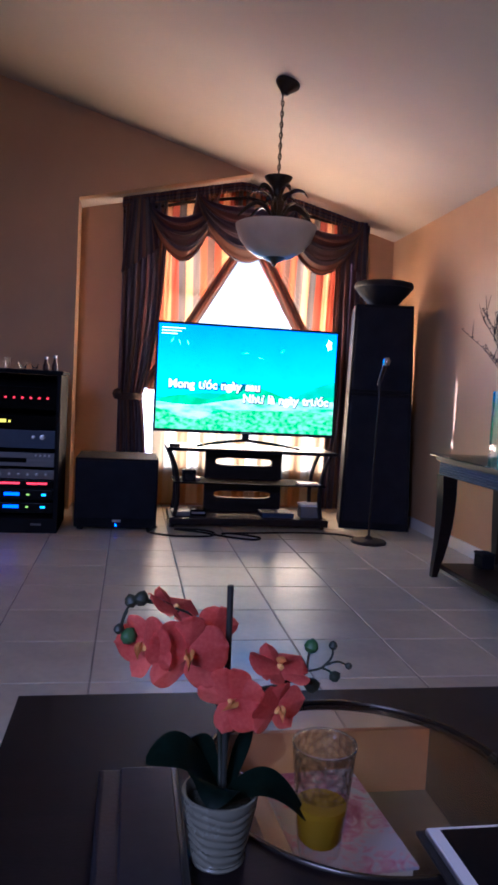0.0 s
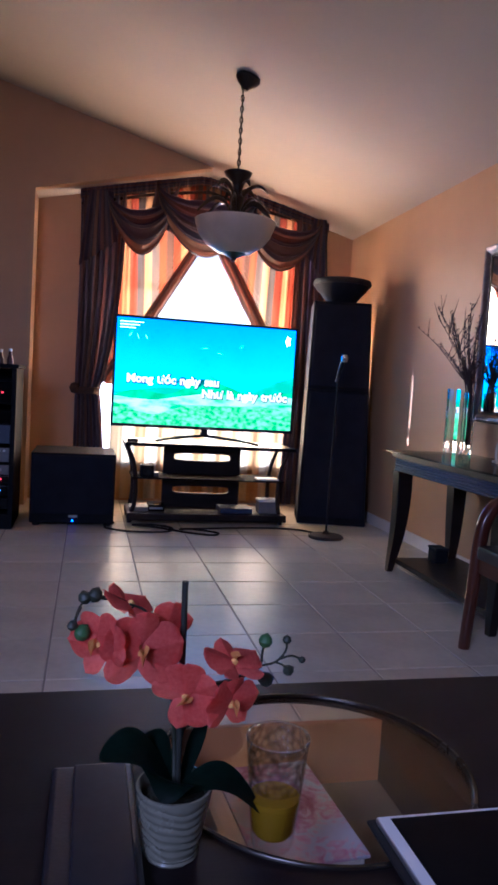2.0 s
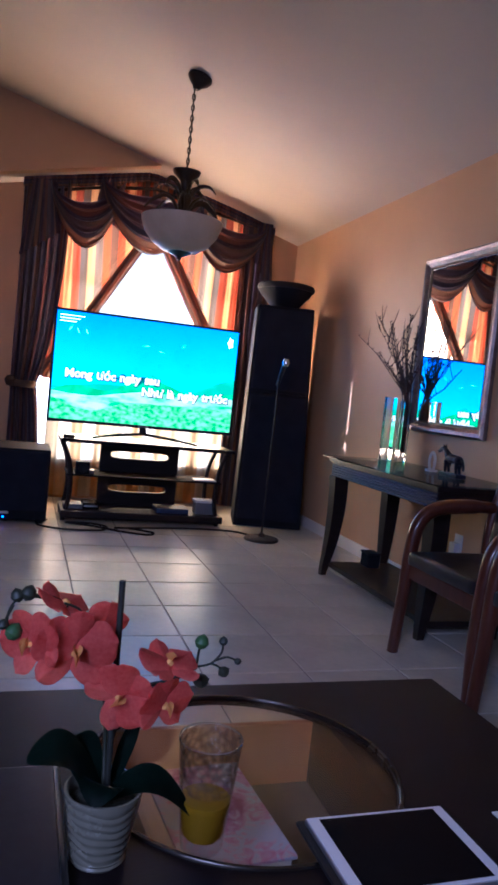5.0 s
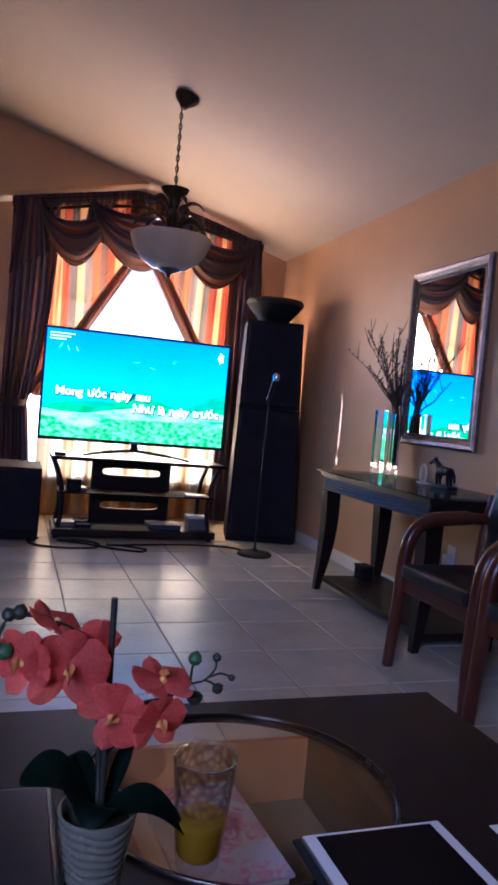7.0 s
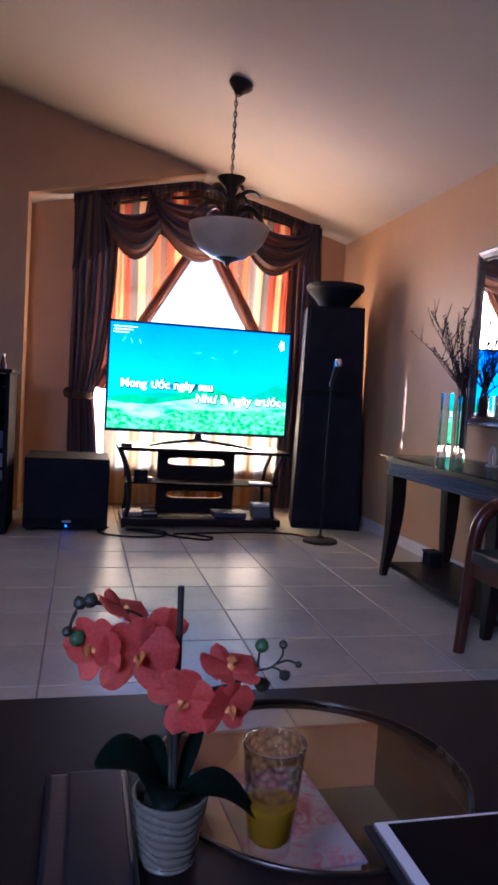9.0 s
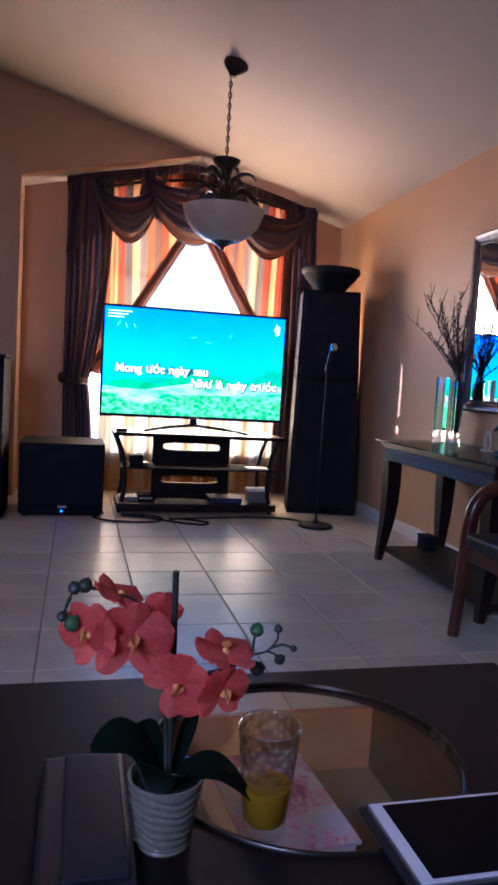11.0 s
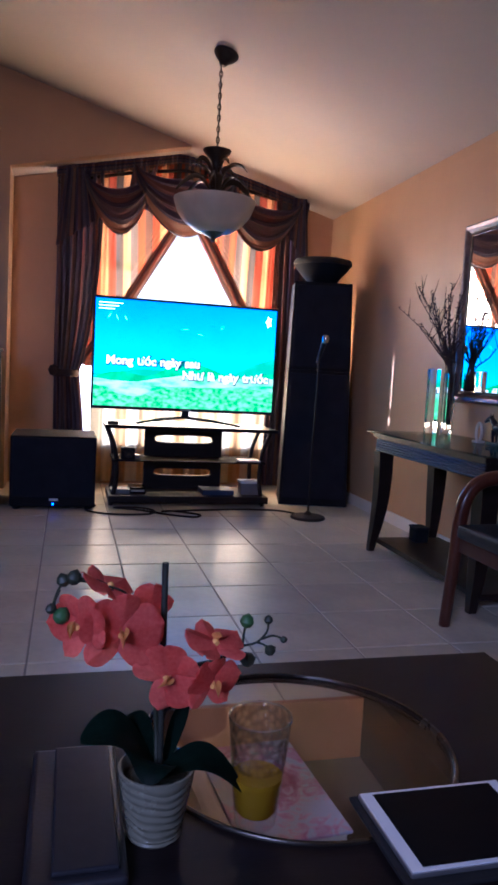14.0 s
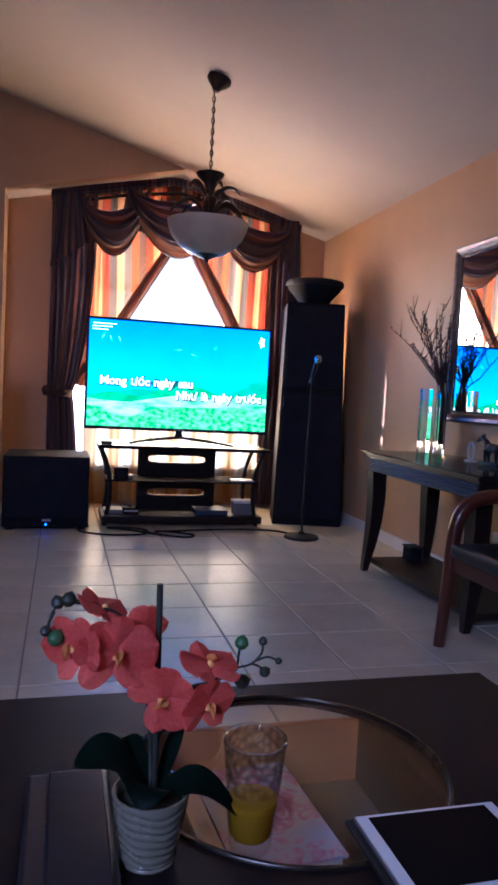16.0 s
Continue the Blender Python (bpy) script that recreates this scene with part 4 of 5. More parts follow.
part("wire", tube([(CX, CYY, cz - .07), (CX + .003, CYY, 2.6), (CX, CYY, 2.31)], .003, 6), M_BRONZE, ch)
part("crown", lathe([(0, .165), (.085, .175), (.075, .155), (.035, .12), (.022, .08), (.03, .05), (.045, .03), (.04, 0), (.02, -.1), (.02, -.27), (0, -.27)], (CX, CYY, 2.15), 28), M_BRONZE, ch, "flared dark bronze crown", True)
for i in range(12):
    a = 2 * math.pi * i / 12 + .2
    c, s_ = math.cos(a), math.sin(a)
    prof = [(.025, 2.18), (.05, 2.24), (.10, 2.275), (.15, 2.27), (.185, 2.235)] if i % 2 else [(.03, 2.11), (.07, 2.17), (.13, 2.19), (.195, 2.15), (.245, 2.095)]
    pts = curve_pts([(CX + c * r_, CYY + s_ * r_, zz - .028) for r_, zz in prof], 18)
    part("scroll_leaf", tube(pts, [.004 + .014 * math.sin(math.pi * ((j + .6) / (len(pts) + .2)) ** .8) for j in range(len(pts))], 10, flat=.3), M_BRONZE, ch, smooth=True)
part("bowl", lathe([(.235, 2.065), (.243, 2.07), (.24, 2.05), (.215, 1.985), (.17, 1.93), (.11, 1.89), (.05, 1.875), (0, 1.872), (0, 1.880), (.05, 1.883), (.105, 1.898), (.163, 1.938), (.207, 1.99), (.231, 2.05)], (CX, CYY, -.03), 56, closed=False), M_ALAB, ch, "frosted alabaster glass bowl", True)
part("finial", lathe([(0, .03), (.084, .045), (.08, .03), (.05, .012), (.024, .002), (.014, -.008), (.016, -.016), (0, -.026)], (CX, CYY, 1.825), 28), M_BRONZE, ch, "dark bronze finial", True)

# ---- console table with mirror ----
c = thing("console_table", (1.98, 3.3, 0), "dark wooden console table with glass top and reeded apron", "console table")
CTX0, CTX1, CTY0, CTY1 = 1.72, 2.225, 2.70, 3.92
part("glass_top", prism([(CTX0 - .02, CTY0 - .02), (CTX1, CTY0 - .02), (CTX1, CTY1 + .02), (CTX0 - .02, CTY1 + .02)], .722, .732, "z", bevel=.003), M_GREENGLASS, c, "pale green glass top")
part("top_board", box(CTX0 + .01, CTX1 - .01, CTY0 + .01, CTY1 - .01, .695, .720, .004), M_ESPRESSO, c)
part("apron", box(CTX0 + .03, CTX1 - .02, CTY0 + .03, CTY1 - .03, .61, .694, .004), M_ESPRESSO, c)
for i in range(5):
    zz = .62 + .0145 * i
    part("reed", tube([(CTX0 + .029, CTY0 + .035, zz), (CTX0 + .029, CTY1 - .035, zz)], .0068, 8), M_BLACK, c, smooth=True)
    part("reed", tube([(CTX0 + .04, CTY1 - .029, zz), (CTX1 - .03, CTY1 - .029, zz)], .0068, 8), M_BLACK, c, smooth=True)
for lx, ly, dx, dy in ((CTX0 + .06, CTY1 - .07, -1, 1), (CTX0 + .06, CTY0 + .07, -1, -1), (CTX1 - .08, CTY1 - .07, 0, 1), (CTX1 - .08, CTY0 + .07, 0, -1)):
    b = bmesh.new()
    prev = None
    for j in range(13):
        f = j / 12
        zz = .612 * (1 - f)
        w = .044 - .026 * f + .006 * math.sin(math.pi * f)
        off = .028 * math.sin(math.pi * min(1, f * 1.1)) * -.3 + .035 * f ** 2
        cx_, cy_ = lx + dx * off, ly + dy * off * .5
        ring = [b.verts.new((cx_ + sx * w, cy_ + sy * w, zz)) for sx, sy in ((-1, -1), (1, -1), (1, 1), (-1, 1))]
        if prev:
            for q in range(4):
                b.faces.new((prev[q], prev[(q + 1) % 4], ring[(q + 1) % 4], ring[q]))
        else:
            b.faces.new(ring)
        prev = ring
    b.faces.new(prev[::-1])
    part("leg", b, M_ESPRESSO, c, "tapering dark wooden leg", True)
part("low_shelf", box(CTX0 + .05, CTX1 - .03, CTY0 + .05, CTY1 - .06, .055, .085, .005), M_ESPRESSO, c)

mi = thing("wall_mirror", (RIGHT, 3.5, .94), "rectangular wall mirror in a silvery moulded frame", "mirror")
MY0, MY1, MZ0, MZ1, FW = 3.11, 3.878, .932, 1.985, .058


def mitred(y0, z0, y1, z1, ny, nz):
    """One side of the frame, from an outer edge inwards, with a sloping face."""
    b = bmesh.new()
    rows = [(0, .0), (0, .022), (.012, .034), (.03, .030), (FW - .008, .016), (FW, .018), (FW, .0)]
    dy, dz = (1 if y1 > y0 else -1 if y1 < y0 else 0), (1 if z1 > z0 else -1 if z1 < z0 else 0)
    ra = [b.verts.new((RIGHT - .003 - d, y0 + ny * o + dy * o, z0 + nz * o + dz * o)) for o, d in rows]
    rb = [b.verts.new((RIGHT - .003 - d, y1 + ny * o - dy * o, z1 + nz * o - dz * o)) for o, d in rows]
    n = len(rows)
    for i in range(n):
        b.faces.new((ra[i], ra[(i + 1) % n], rb[(i + 1) % n], rb[i]))
    b.faces.new(ra[::-1])
    b.faces.new(rb)
    return b


for a in ((MY0, MZ0, MY1, MZ0, 0, 1), (MY0, MZ1, MY1, MZ1, 0, -1), (MY0, MZ0, MY0, MZ1, 1, 0), (MY1, MZ0, MY1, MZ1, -1, 0)):
    part("frame_side", mitred(*a), M_SILVER, mi)
lp_ = box(RIGHT - .020, RIGHT - .0145, MY0 + FW - .002, MY0 + FW + .009, MZ0 + FW, MZ1 - FW, .002)
box(RIGHT - .020, RIGHT - .0145, MY1 - FW - .009, MY1 - FW + .002, MZ0 + FW, MZ1 - FW, .002, lp_)
box(RIGHT - .020, RIGHT - .0145, MY0 + FW + .0095, MY1 - FW - .0095, MZ0 + FW, MZ0 + FW + .009, .002, lp_)
box(RIGHT - .020, RIGHT - .0145, MY0 + FW + .0095, MY1 - FW - .0095, MZ1 - FW - .009, MZ1 - FW, .002, lp_)
part("inner_lip", lp_, M_BRONZE, mi, "dark inner lip")
part("mirror_glass", box(RIGHT - .014, RIGHT - .004, MY0 + FW - .003, MY1 - FW + .003, MZ0 + FW - .003, MZ1 - FW + .003), M_MIRROR, mi, "clear mirror glass")

ou = thing("wall_socket", (RIGHT, 3.24, .32), "white wall socket with a plugged-in adapter", "wall socket")
part("plate", box(RIGHT - .007, RIGHT - .001, 3.205, 3.275, .29, .405, .002), M_WHITEPL, ou)
part("adapter", box(RIGHT - .045, RIGHT - .008, 3.215, 3.265, .30, .36, .005), M_WHITEPL, ou)

# vases with twigs on the console
for vx, vy, vh, vw, vd, water in ((2.08, 3.86, .39, .023, .040, True), (2.168, 3.83, .37, .026, .026, False)):
    v = thing("glass_vase", (vx, vy, .734), "tall clear glass vase full of water on the console" if water else "tall square clear glass vase holding twigs on the console", "vase", "vases on the console")
    z0 = .734
    part("outer_wall", box(vx - vw, vx + vw, vy - vd, vy + vd, z0, z0 + vh, .004), M_GLASS, v)
    if not water:
        # inner hollow, faces turned inwards
        hollow = part("inner_wall", box(vx - vw + .007, vx + vw - .007, vy - vd + .007, vy + vd - .007, z0 + .022, z0 + vh + .0005), M_GLASS, v)
        hollow.data.flip_normals()
tw = thing("twig_bunch", (2.165, 3.83, .757), "bunch of dark dry budded twigs standing in a vase", "dried twigs")
rnd = random.Random(7)
for i in range(24):
    by, bx = 3.83 + rnd.uniform(-.015, .015), 2.168 + rnd.uniform(-.015, .015)
    spread = rnd.uniform(-1, 1)
    top = rnd.uniform(1.35, 1.66) - .10 * abs(spread)
    ty = 3.83 + spread * .24 + .02
    tx = 2.14 + rnd.uniform(-.14, .05)
    if i == 0:
        ty, tx, top = 4.49, 2.12, 1.54
    if i == 1:
        ty, tx, top = 4.23, 2.12, 1.65
    ctrl = [(bx, by, .79), (bx + rnd.uniform(-.01, .01), by + rnd.uniform(-.012, .012), 1.10), (bx + (tx - bx) * .4 + rnd.uniform(-.02, .02), by + (ty - by) * .38 + rnd.uniform(-.03, .03), 1.10 + (top - 1.10) * .48), (tx, ty, top)]
    pts = curve_pts(ctrl, 21)
    b = tube(pts, [.0050 - .0034 * j / len(pts) for j in range(len(pts))], 6)
    for j in range(9, len(pts)):
        for q in range(1 + j % 2):
            o = Vector((rnd.uniform(-1, 1), rnd.uniform(-1, 1), rnd.uniform(.2, 1))).normalized()
            p = pts[j] + o * .003
            tube([p, p + o * .006, p + o * .013], [.002, .0036, .001], 5, b)
        if rnd.random() < .22:
            o = Vector((rnd.uniform(-.5, .5), rnd.uniform(-1, 1), .9)).normalized()
            tube([pts[j], pts[j] + o * .06, pts[j] + o * .11 + Vector((0, 0, .02))], [.0028, .0022, .001], 5, b)
    part("twig", b, M_TWIG, tw, smooth=True)

rg = thing("ring_ornament", (2.06, 3.30, .733), "small pale oval ring ornament on the console", "ornament")
b = bmesh.new()
pts = [(2.06, 3.30 + .027 * math.cos(a), .733 + .055 + .05 * math.sin(a)) for a in [2 * math.pi * k / 24 for k in range(25)]]
part("ring", tube(pts, .008, 10), M_STONE, rg, smooth=True)
part("foot", box(2.035, 2.085, 3.275, 3.325, .733, .747, .004), M_STONE, rg)


def horse():
    """A standing horse, as one plain mesh."""
    x, y, z = 2.04, 3.08, .734
    b = tube(curve_pts([(x, y - .065, z + .085), (x, y - .02, z + .09), (x, y + .045, z + .095)], 8), [.018, .025, .026, .022, .023, .025, .024, .022, .018], 12)
    tube(curve_pts([(x, y + .04, z + .10), (x, y + .07, z + .125), (x, y + .09, z + .138)], 8), [.022, .02, .018, .017, .015, .014, .013, .012, .011], 10, b)
    tube([(x, y + .083, z + .14), (x, y + .112, z + .132), (x, y + .138, z + .118)], [.014, .012, .007], 10, b)
    for lx, ly in ((-.012, .04), (.012, .045), (-.012, -.055), (.012, -.05)):
        tube([(x + lx, y + ly, z + .08), (x + lx, y + ly + .006, z + .045), (x + lx, y + ly, z + .018)], [.013, .008, .007], 8, b)
    tube(curve_pts([(x, y - .07, z + .095), (x, y - .09, z + .075), (x, y - .095, z + .04)], 8), .006, 6, b)
    for s in (-1, 1):
        tube([(x + s * .006, y + .084, z + .148), (x + s * .008, y + .083, z + .163)], [.005, .001], 6, b)
    box(x - .03, x + .03, y - .085, y + .075, z, z + .02, .004, b)
    return b


tagged(part("horse_statuette", horse(), M_BLACK, None, smooth=True), "small glossy black horse statuette on the console", "statuette")
bx_ = thing("dark_box", (2.0, 3.75, .086), "small dark box on the console's lower shelf", "box")
part("case", box(1.96, 2.04, 3.70, 3.80, .086, .165, .01), M_VINYL, bx_)
part("lid", box(1.957, 2.043, 3.697, 3.803, .166, .178, .004), M_RUBBER, bx_)

# ---- armchair ----
a = thing("armchair", (1.8, 2.35, 0), "cherry bentwood armchair with a black leather seat", "chair", "armchairs along the wall")
AX0, AX1, AY0, AY1 = 1.555, 1.95, 2.085, 2.60
for yy in (AY0, AY1):
    leg = curve_pts([(AX0 - .022, yy + (yy - 2.35) * .06, 0), (AX0 - .012, yy, .25), (AX0 + .004, yy, .47), (AX0 + .03, yy, .575), (AX0 + .10, yy, .635), (AX0 + .22, yy, .652), (AX1 - .03, yy, .655), (AX1 + .03, yy, .64)], 42)
    part("arm", tube(leg, [.027 + .007 * min(1, k_ / 14) for k_ in range(34)] + [.028] * (len(leg) - 34), 12, flat=.9), M_CHERRY, a, "bent cherry wood front leg and arm", True)
    part("rear_leg", tube(curve_pts([(AX1 + .05, yy, 0), (AX1, yy, .3), (AX1 - .005, yy, .55), (AX1 + .04, yy, .76)], 20), [.024] * 21, 10), M_CHERRY, a, smooth=True)
    part("side_rail", box(AX0 + .02, AX1 - .01, yy - .014, yy + .014, .335, .395, .006), M_CHERRY, a)
part("front_rail", box(AX0 - .012, AX0 + .016, AY0 + .02, AY1 - .02, .335, .395, .006), M_CHERRY, a)
part("back_rail", box(AX1 - .014, AX1 + .014, AY0 + .02, AY1 - .02, .335, .395, .006), M_CHERRY, a)


def cushion(x0, x1, y0, y1, z0, z1, puff):
    b = box(x0, x1, y0, y1, z0, z1, .025, None, 4)
    bmesh.ops.subdivide_edges(b, edges=[e for e in b.edges if e.calc_length() > .1], cuts=8, use_grid_fill=True)
    for v in b.verts:
        u, w = (v.co.x - x0) / (x1 - x0), (v.co.y - y0) / (y1 - y0)
        if v.co.z > (z0 + z1) / 2:
            v.co.z += puff * 16 * max(0, u * (1 - u)) * max(0, w * (1 - w))
    return b


part("seat", cushion(AX0 - .03, AX1 - .02, AY0 + .03, AY1 - .03, .396, .455, .018), M_LEATHER, a, "padded black leather seat", True)
bk = box(AX1 - .03, AX1 + .02, AY0 + .03, AY1 - .03, .50, .82, .024, None, 4)
for v in bk.verts:
    v.co.x += (v.co.z - .52) * .16
part("backrest", bk, M_LEATHER, a, "padded black leather backrest", True)
copy_thing(a, pose(1.8, 2.35 - .572, 0))

# ---- coffee table ----
TT = .43
ct = thing("coffee_table", (.31, .93, 0), "dark wooden coffee table with a round glass inset", "coffee table")
KX0, KX1, KY0, KY1, GX, GY, GR = -.265, .872, .50, 1.348, .318, 1.035, .261


def table_top():
    """The board with a round hole through it."""
    b = bmesh.new()
    n = 72
    outer, inner = [], []
    for i in range(n):
        q = 2 * math.pi * (i + .5) / n
        c, s = math.cos(q), math.sin(q)
        k = min(((KX1 - GX) if c > 0 else (GX - KX0)) / max(abs(c), 1e-6), ((KY1 - GY) if s > 0 else (GY - KY0)) / max(abs(s), 1e-6))
        outer.append((GX + c * k, GY + s * k))
        inner.append((GX + c * GR, GY + s * GR))
    # draw the ring's points nearest each corner out to it
    for cx_, cy_ in ((KX0, KY0), (KX1, KY0), (KX0, KY1), (KX1, KY1)):
        i = min(range(n), key=lambda j: (outer[j][0] - cx_) ** 2 + (outer[j][1] - cy_) ** 2)
        outer[i] = (cx_, cy_)
    lev = {}
    for z in (TT - .016, TT):
        lev[z] = ([b.verts.new((*p, z)) for p in outer], [b.verts.new((*p, z)) for p in inner])
    (ob_, ib), (ot, it) = lev[TT - .016], lev[TT]
    for i in range(n):
        j = (i + 1) % n
        b.faces.new((ot[i], ot[j], it[j], it[i]))
        b.faces.new((ob_[i], ib[i], ib[j], ob_[j]))
        b.faces.new((ot[i], ob_[i], ob_[j], ot[j]))
        b.faces.new((it[i], it[j], ib[j], ib[i]))
    return b


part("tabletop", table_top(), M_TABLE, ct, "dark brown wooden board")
part("rim", lathe([(GR - .012, -.012), (GR, -.012), (GR, .001), (GR - .002, .004), (GR - .007, .004), (GR - .009, .0005), (GR - .012, .0005)], (GX, GY, TT), 72, closed=True), M_RIM, ct, "thin dark metal rim", True)
part("hole_lining", lathe([(GR - .004, -.0165), (GR - .0005, -.0165), (GR - .0005, -.0125), (GR - .004, -.0125)], (GX, GY, TT), 72, closed=True), M_RIM, ct, smooth=True)
gl_ = part("glass_inset", lathe([(0, -.009), (GR - .0125, -.009), (GR - .0125, -.001), (0, -.001)], (GX, GY, TT), 72), M_SMOKE, ct, "tinted round glass inset")
gl_.visible_shadow = False
part("far_panel", box(.03, .605, 1.252, 1.266, .262, .388, .002), M_OAK, ct, "warm wood inner panel")
part("side_panel", box(.536, .605, .66, 1.251, .262, TT - .018, .002), M_ESPRESSO, ct)
part("side_panel", box(.03, .044, .66, 1.251, .262, TT - .018, .002), M_ESPRESSO, ct)
part("near_panel", box(.045, .535, .66, .674, .262, TT - .018, .002), M_ESPRESSO, ct)
part("compartment_floor", box(.03, .605, .66, 1.266, .247, .261, .002), M_DARKFLOOR, ct, "dull brown compartment floor")
for bx_ in (.16, .42):
    part("bearer", box(bx_ - .02, bx_ + .02, KY0 + .063, KY1 - .063, .226, .246, .002), M_ESPRESSO, ct)
for lx in (KX0 + .05, KX1 - .05):
    for ly in (KY0 + .05, KY1 - .05):
        part("leg", box(lx - .035, lx + .035, ly - .035, ly + .035, 0, TT - .017, .006), M_ESPRESSO, ct)
for ly in (KY0 + .05, KY1 - .05):
    part("rail", box(KX0 + .086, KX1 - .086, ly - .012, ly + .012, .20, .26, .003), M_ESPRESSO, ct)


def rose_cover():
    m, nt, b = mat_new("rose printed cover")
    tc = node(nt, "ShaderNodeTexCoord")
    vo = node(nt, "ShaderNodeTexVoronoi", Scale=12.0)
    nz = node(nt, "ShaderNodeTexNoise", Scale=38.0, Detail=4.0, Distortion=2.0)
    nt.links.new(tc.outputs["Object"], vo.inputs["Vector"])
    nt.links.new(tc.outputs["Object"], nz.inputs["Vector"])
    ad = node(nt, "ShaderNodeMath")
    ad.operation, ad.inputs[1].default_value = "MULTIPLY_ADD", .8
    nt.links.new(vo.outputs["Distance"], ad.inputs[0])
    nt.links.new(nz.outputs[0], ad.inputs[2])
    r_ = node(nt, "ShaderNodeValToRGB")
    cr = r_.color_ramp
    cr.elements[0].position, cr.elements[0].color = .60, (.34, .05, .16, 1)
    cr.elements[1].position, cr.elements[1].color = 1.2, (.50, .52, .68, 1)
    e = cr.elements.new(.80)
    e.color = (.56, .24, .40, 1)
    e = cr.elements.new(.98)
    e.color = (.62, .48, .60, 1)
    nt.links.new(ad.outputs[0], r_.inputs[0])
    nt.links.new(r_.outputs[0], b.inputs["Base Color"])
    b.inputs["Roughness"].default_value = .35
    return m


M_ROSE = rose_cover()
M_PEACH = surface("peach book cloth", (.80, .62, .48), (.90, .74, .60), .5, scale=10, fine=120)
bo = thing("photo_album", (.268, 1.062, .262), "thick album with a pink rose cover, below the glass", "book")
for nm, geo, mt in (("cover", box(-.075, .105, -.14, .14, .070, .076, .002), M_ROSE), ("back_cover", box(-.075, .105, -.14, .14, .0, .005, .002), M_ROSE), ("pages", box(-.07, .098, -.135, .135, .0055, .0695, .002), M_PAPER), ("spine", box(-.112, -.0755, -.14, .14, .0, .076, .010), M_PEACH)):
    part(nm, geo, mt, bo).matrix_basis = Matrix.Translation((.268, 1.062, .262)) @ Matrix.Rotation(radians(4), 4, "Z")

# ---- drinking glass ----
gx, gy = .194, .838
dg = thing("drinking_glass", (gx, gy, TT), "hammered clear glass part filled with orange juice", "drinking glass")
part("tumbler", lathe([(.0362, .083), (.0425, .1465), (.0408, .1465), (.0346, .083)], (gx, gy, TT + .0045), 48), M_HAMMERED, dg, "hammered clear glass wall", True)
part("base", lathe([(0, 0), (.026, 0), (.0285, .004), (.030, .02), (.0362, .0829), (.0346, .0829), (.0290, .022), (.024, .016), (0, .014)], (gx, gy, TT + .0045), 48), M_TUMBLER, dg, "thick clear glass base", True)
part("rim", lathe([(.0412, .1475), (.0425, .1470), (.0430, .1485), (.0425, .1500), (.0412, .1495)], (gx, gy, TT + .0045), 48, closed=True), M_GLASS, dg, "rounded clear rim", True)
part("juice", lathe([(0, .0150), (.0235, .0165), (.0281, .0225), (.0334, .068), (.0320, .0685), (0, .0675)], (gx, gy, TT + .0045), 48), M_JUICE, dg, "cloudy orange juice", True)

# ---- tablet on its case ----
M_CASE = M_RUBBER
ta = thing("tablet", (.46, .77, TT + .006), "white-framed tablet with a dark screen lying in a black cover", "tablet")
part("cover", box(.339, .585, .676, .861, TT + .005, TT + .0115, .004), M_CASE, ta, "black folding cover")
part("body", box(.349, .571, .689, .852, TT + .012, TT + .019, .003), M_ALU, ta)
part("front_glass", box(.3505, .5695, .6905, .8505, TT + .0192, TT + .0205, .0005), M_WHITEPL, ta, "white glossy front")
part("display", box(.3675, .5525, .6965, .8445, TT + .0207, TT + .0212), M_SCREENBLK, ta, "dark switched-off display")
part("home_button", lathe([(0, .0), (.006, 0), (.006, .0006), (0, .0006)], (.561, .770, TT + .0206), 20), M_WHITEPL, ta)
ca = thing("card", (.70, .835, TT), "small white card on the table", "card")
part("sheet", box(.665, .735, .80, .85, TT + .001, TT + .003, .0005), M_PAPER, ca)
part("printed_ring", lathe([(.006, .0031), (.0125, .0031), (.0125, .0037), (.006, .0037)], (.689, .826, TT), 24, closed=True), M_RUBBER, ca, "printed dark ring")

# ---- dark glossy case beside the pot ----
dc = thing("leather_case", (-.03, .93, TT), "dark padded leather case with a glossy lid", "case")
b = box(-.100, .020, .745, 1.04, TT + .001, TT + .018, .009, None, 3)
part("body", b, M_LEATHER, dc, smooth=True)
b = box(-.068, .010, .757, 1.03, TT + .0182, TT + .025, .004, None, 3)
part("lid", b, surface("grey glossy lid", (.010, .010, .013), (.022, .022, .027), .26, scale=1.5, fine=60, bump=.02, spec=.13, rough2=.32), dc, "dark grey glossy lid", True)

# ---- orchid ----
OX, OY = .06, .846
o = thing("orchid", (OX, OY, TT), "coral silk orchid in a ridged cream ceramic pot", "potted plant")
prof = [(0, 0), (.034, 0), (.036, .003)]
for i in range(26):
    f = i / 25
    prof.append((.0345 + .0145 * f + .0011 * math.sin(f * 7 * 2 * math.pi), .006 + .078 * f))
prof += [(.050, .089), (.0495, .0925), (.047, .093), (.045, .089), (.042, .069), (0, .069)]
pb = lathe(prof, (OX, OY, TT), 48)
for v in pb.verts:
    q = math.atan2(v.co.y - OY, v.co.x - OX)
    d = math.hypot(v.co.x - OX, v.co.y - OY)
    if d > .03 and .01 < v.co.z - TT < .09:
        v.co.z += .0036 * math.sin(2 * q + 1.0) + .0012 * math.sin(5 * q + 60 * v.co.z)
part("pot", pb, M_POT, o, "cream ceramic pot with wavy ridges", True)
part("moss", lathe([(.042, .074), (.03, .082), (0, .086)], (OX, OY, TT), 24), M_MOSS, o, smooth=True)


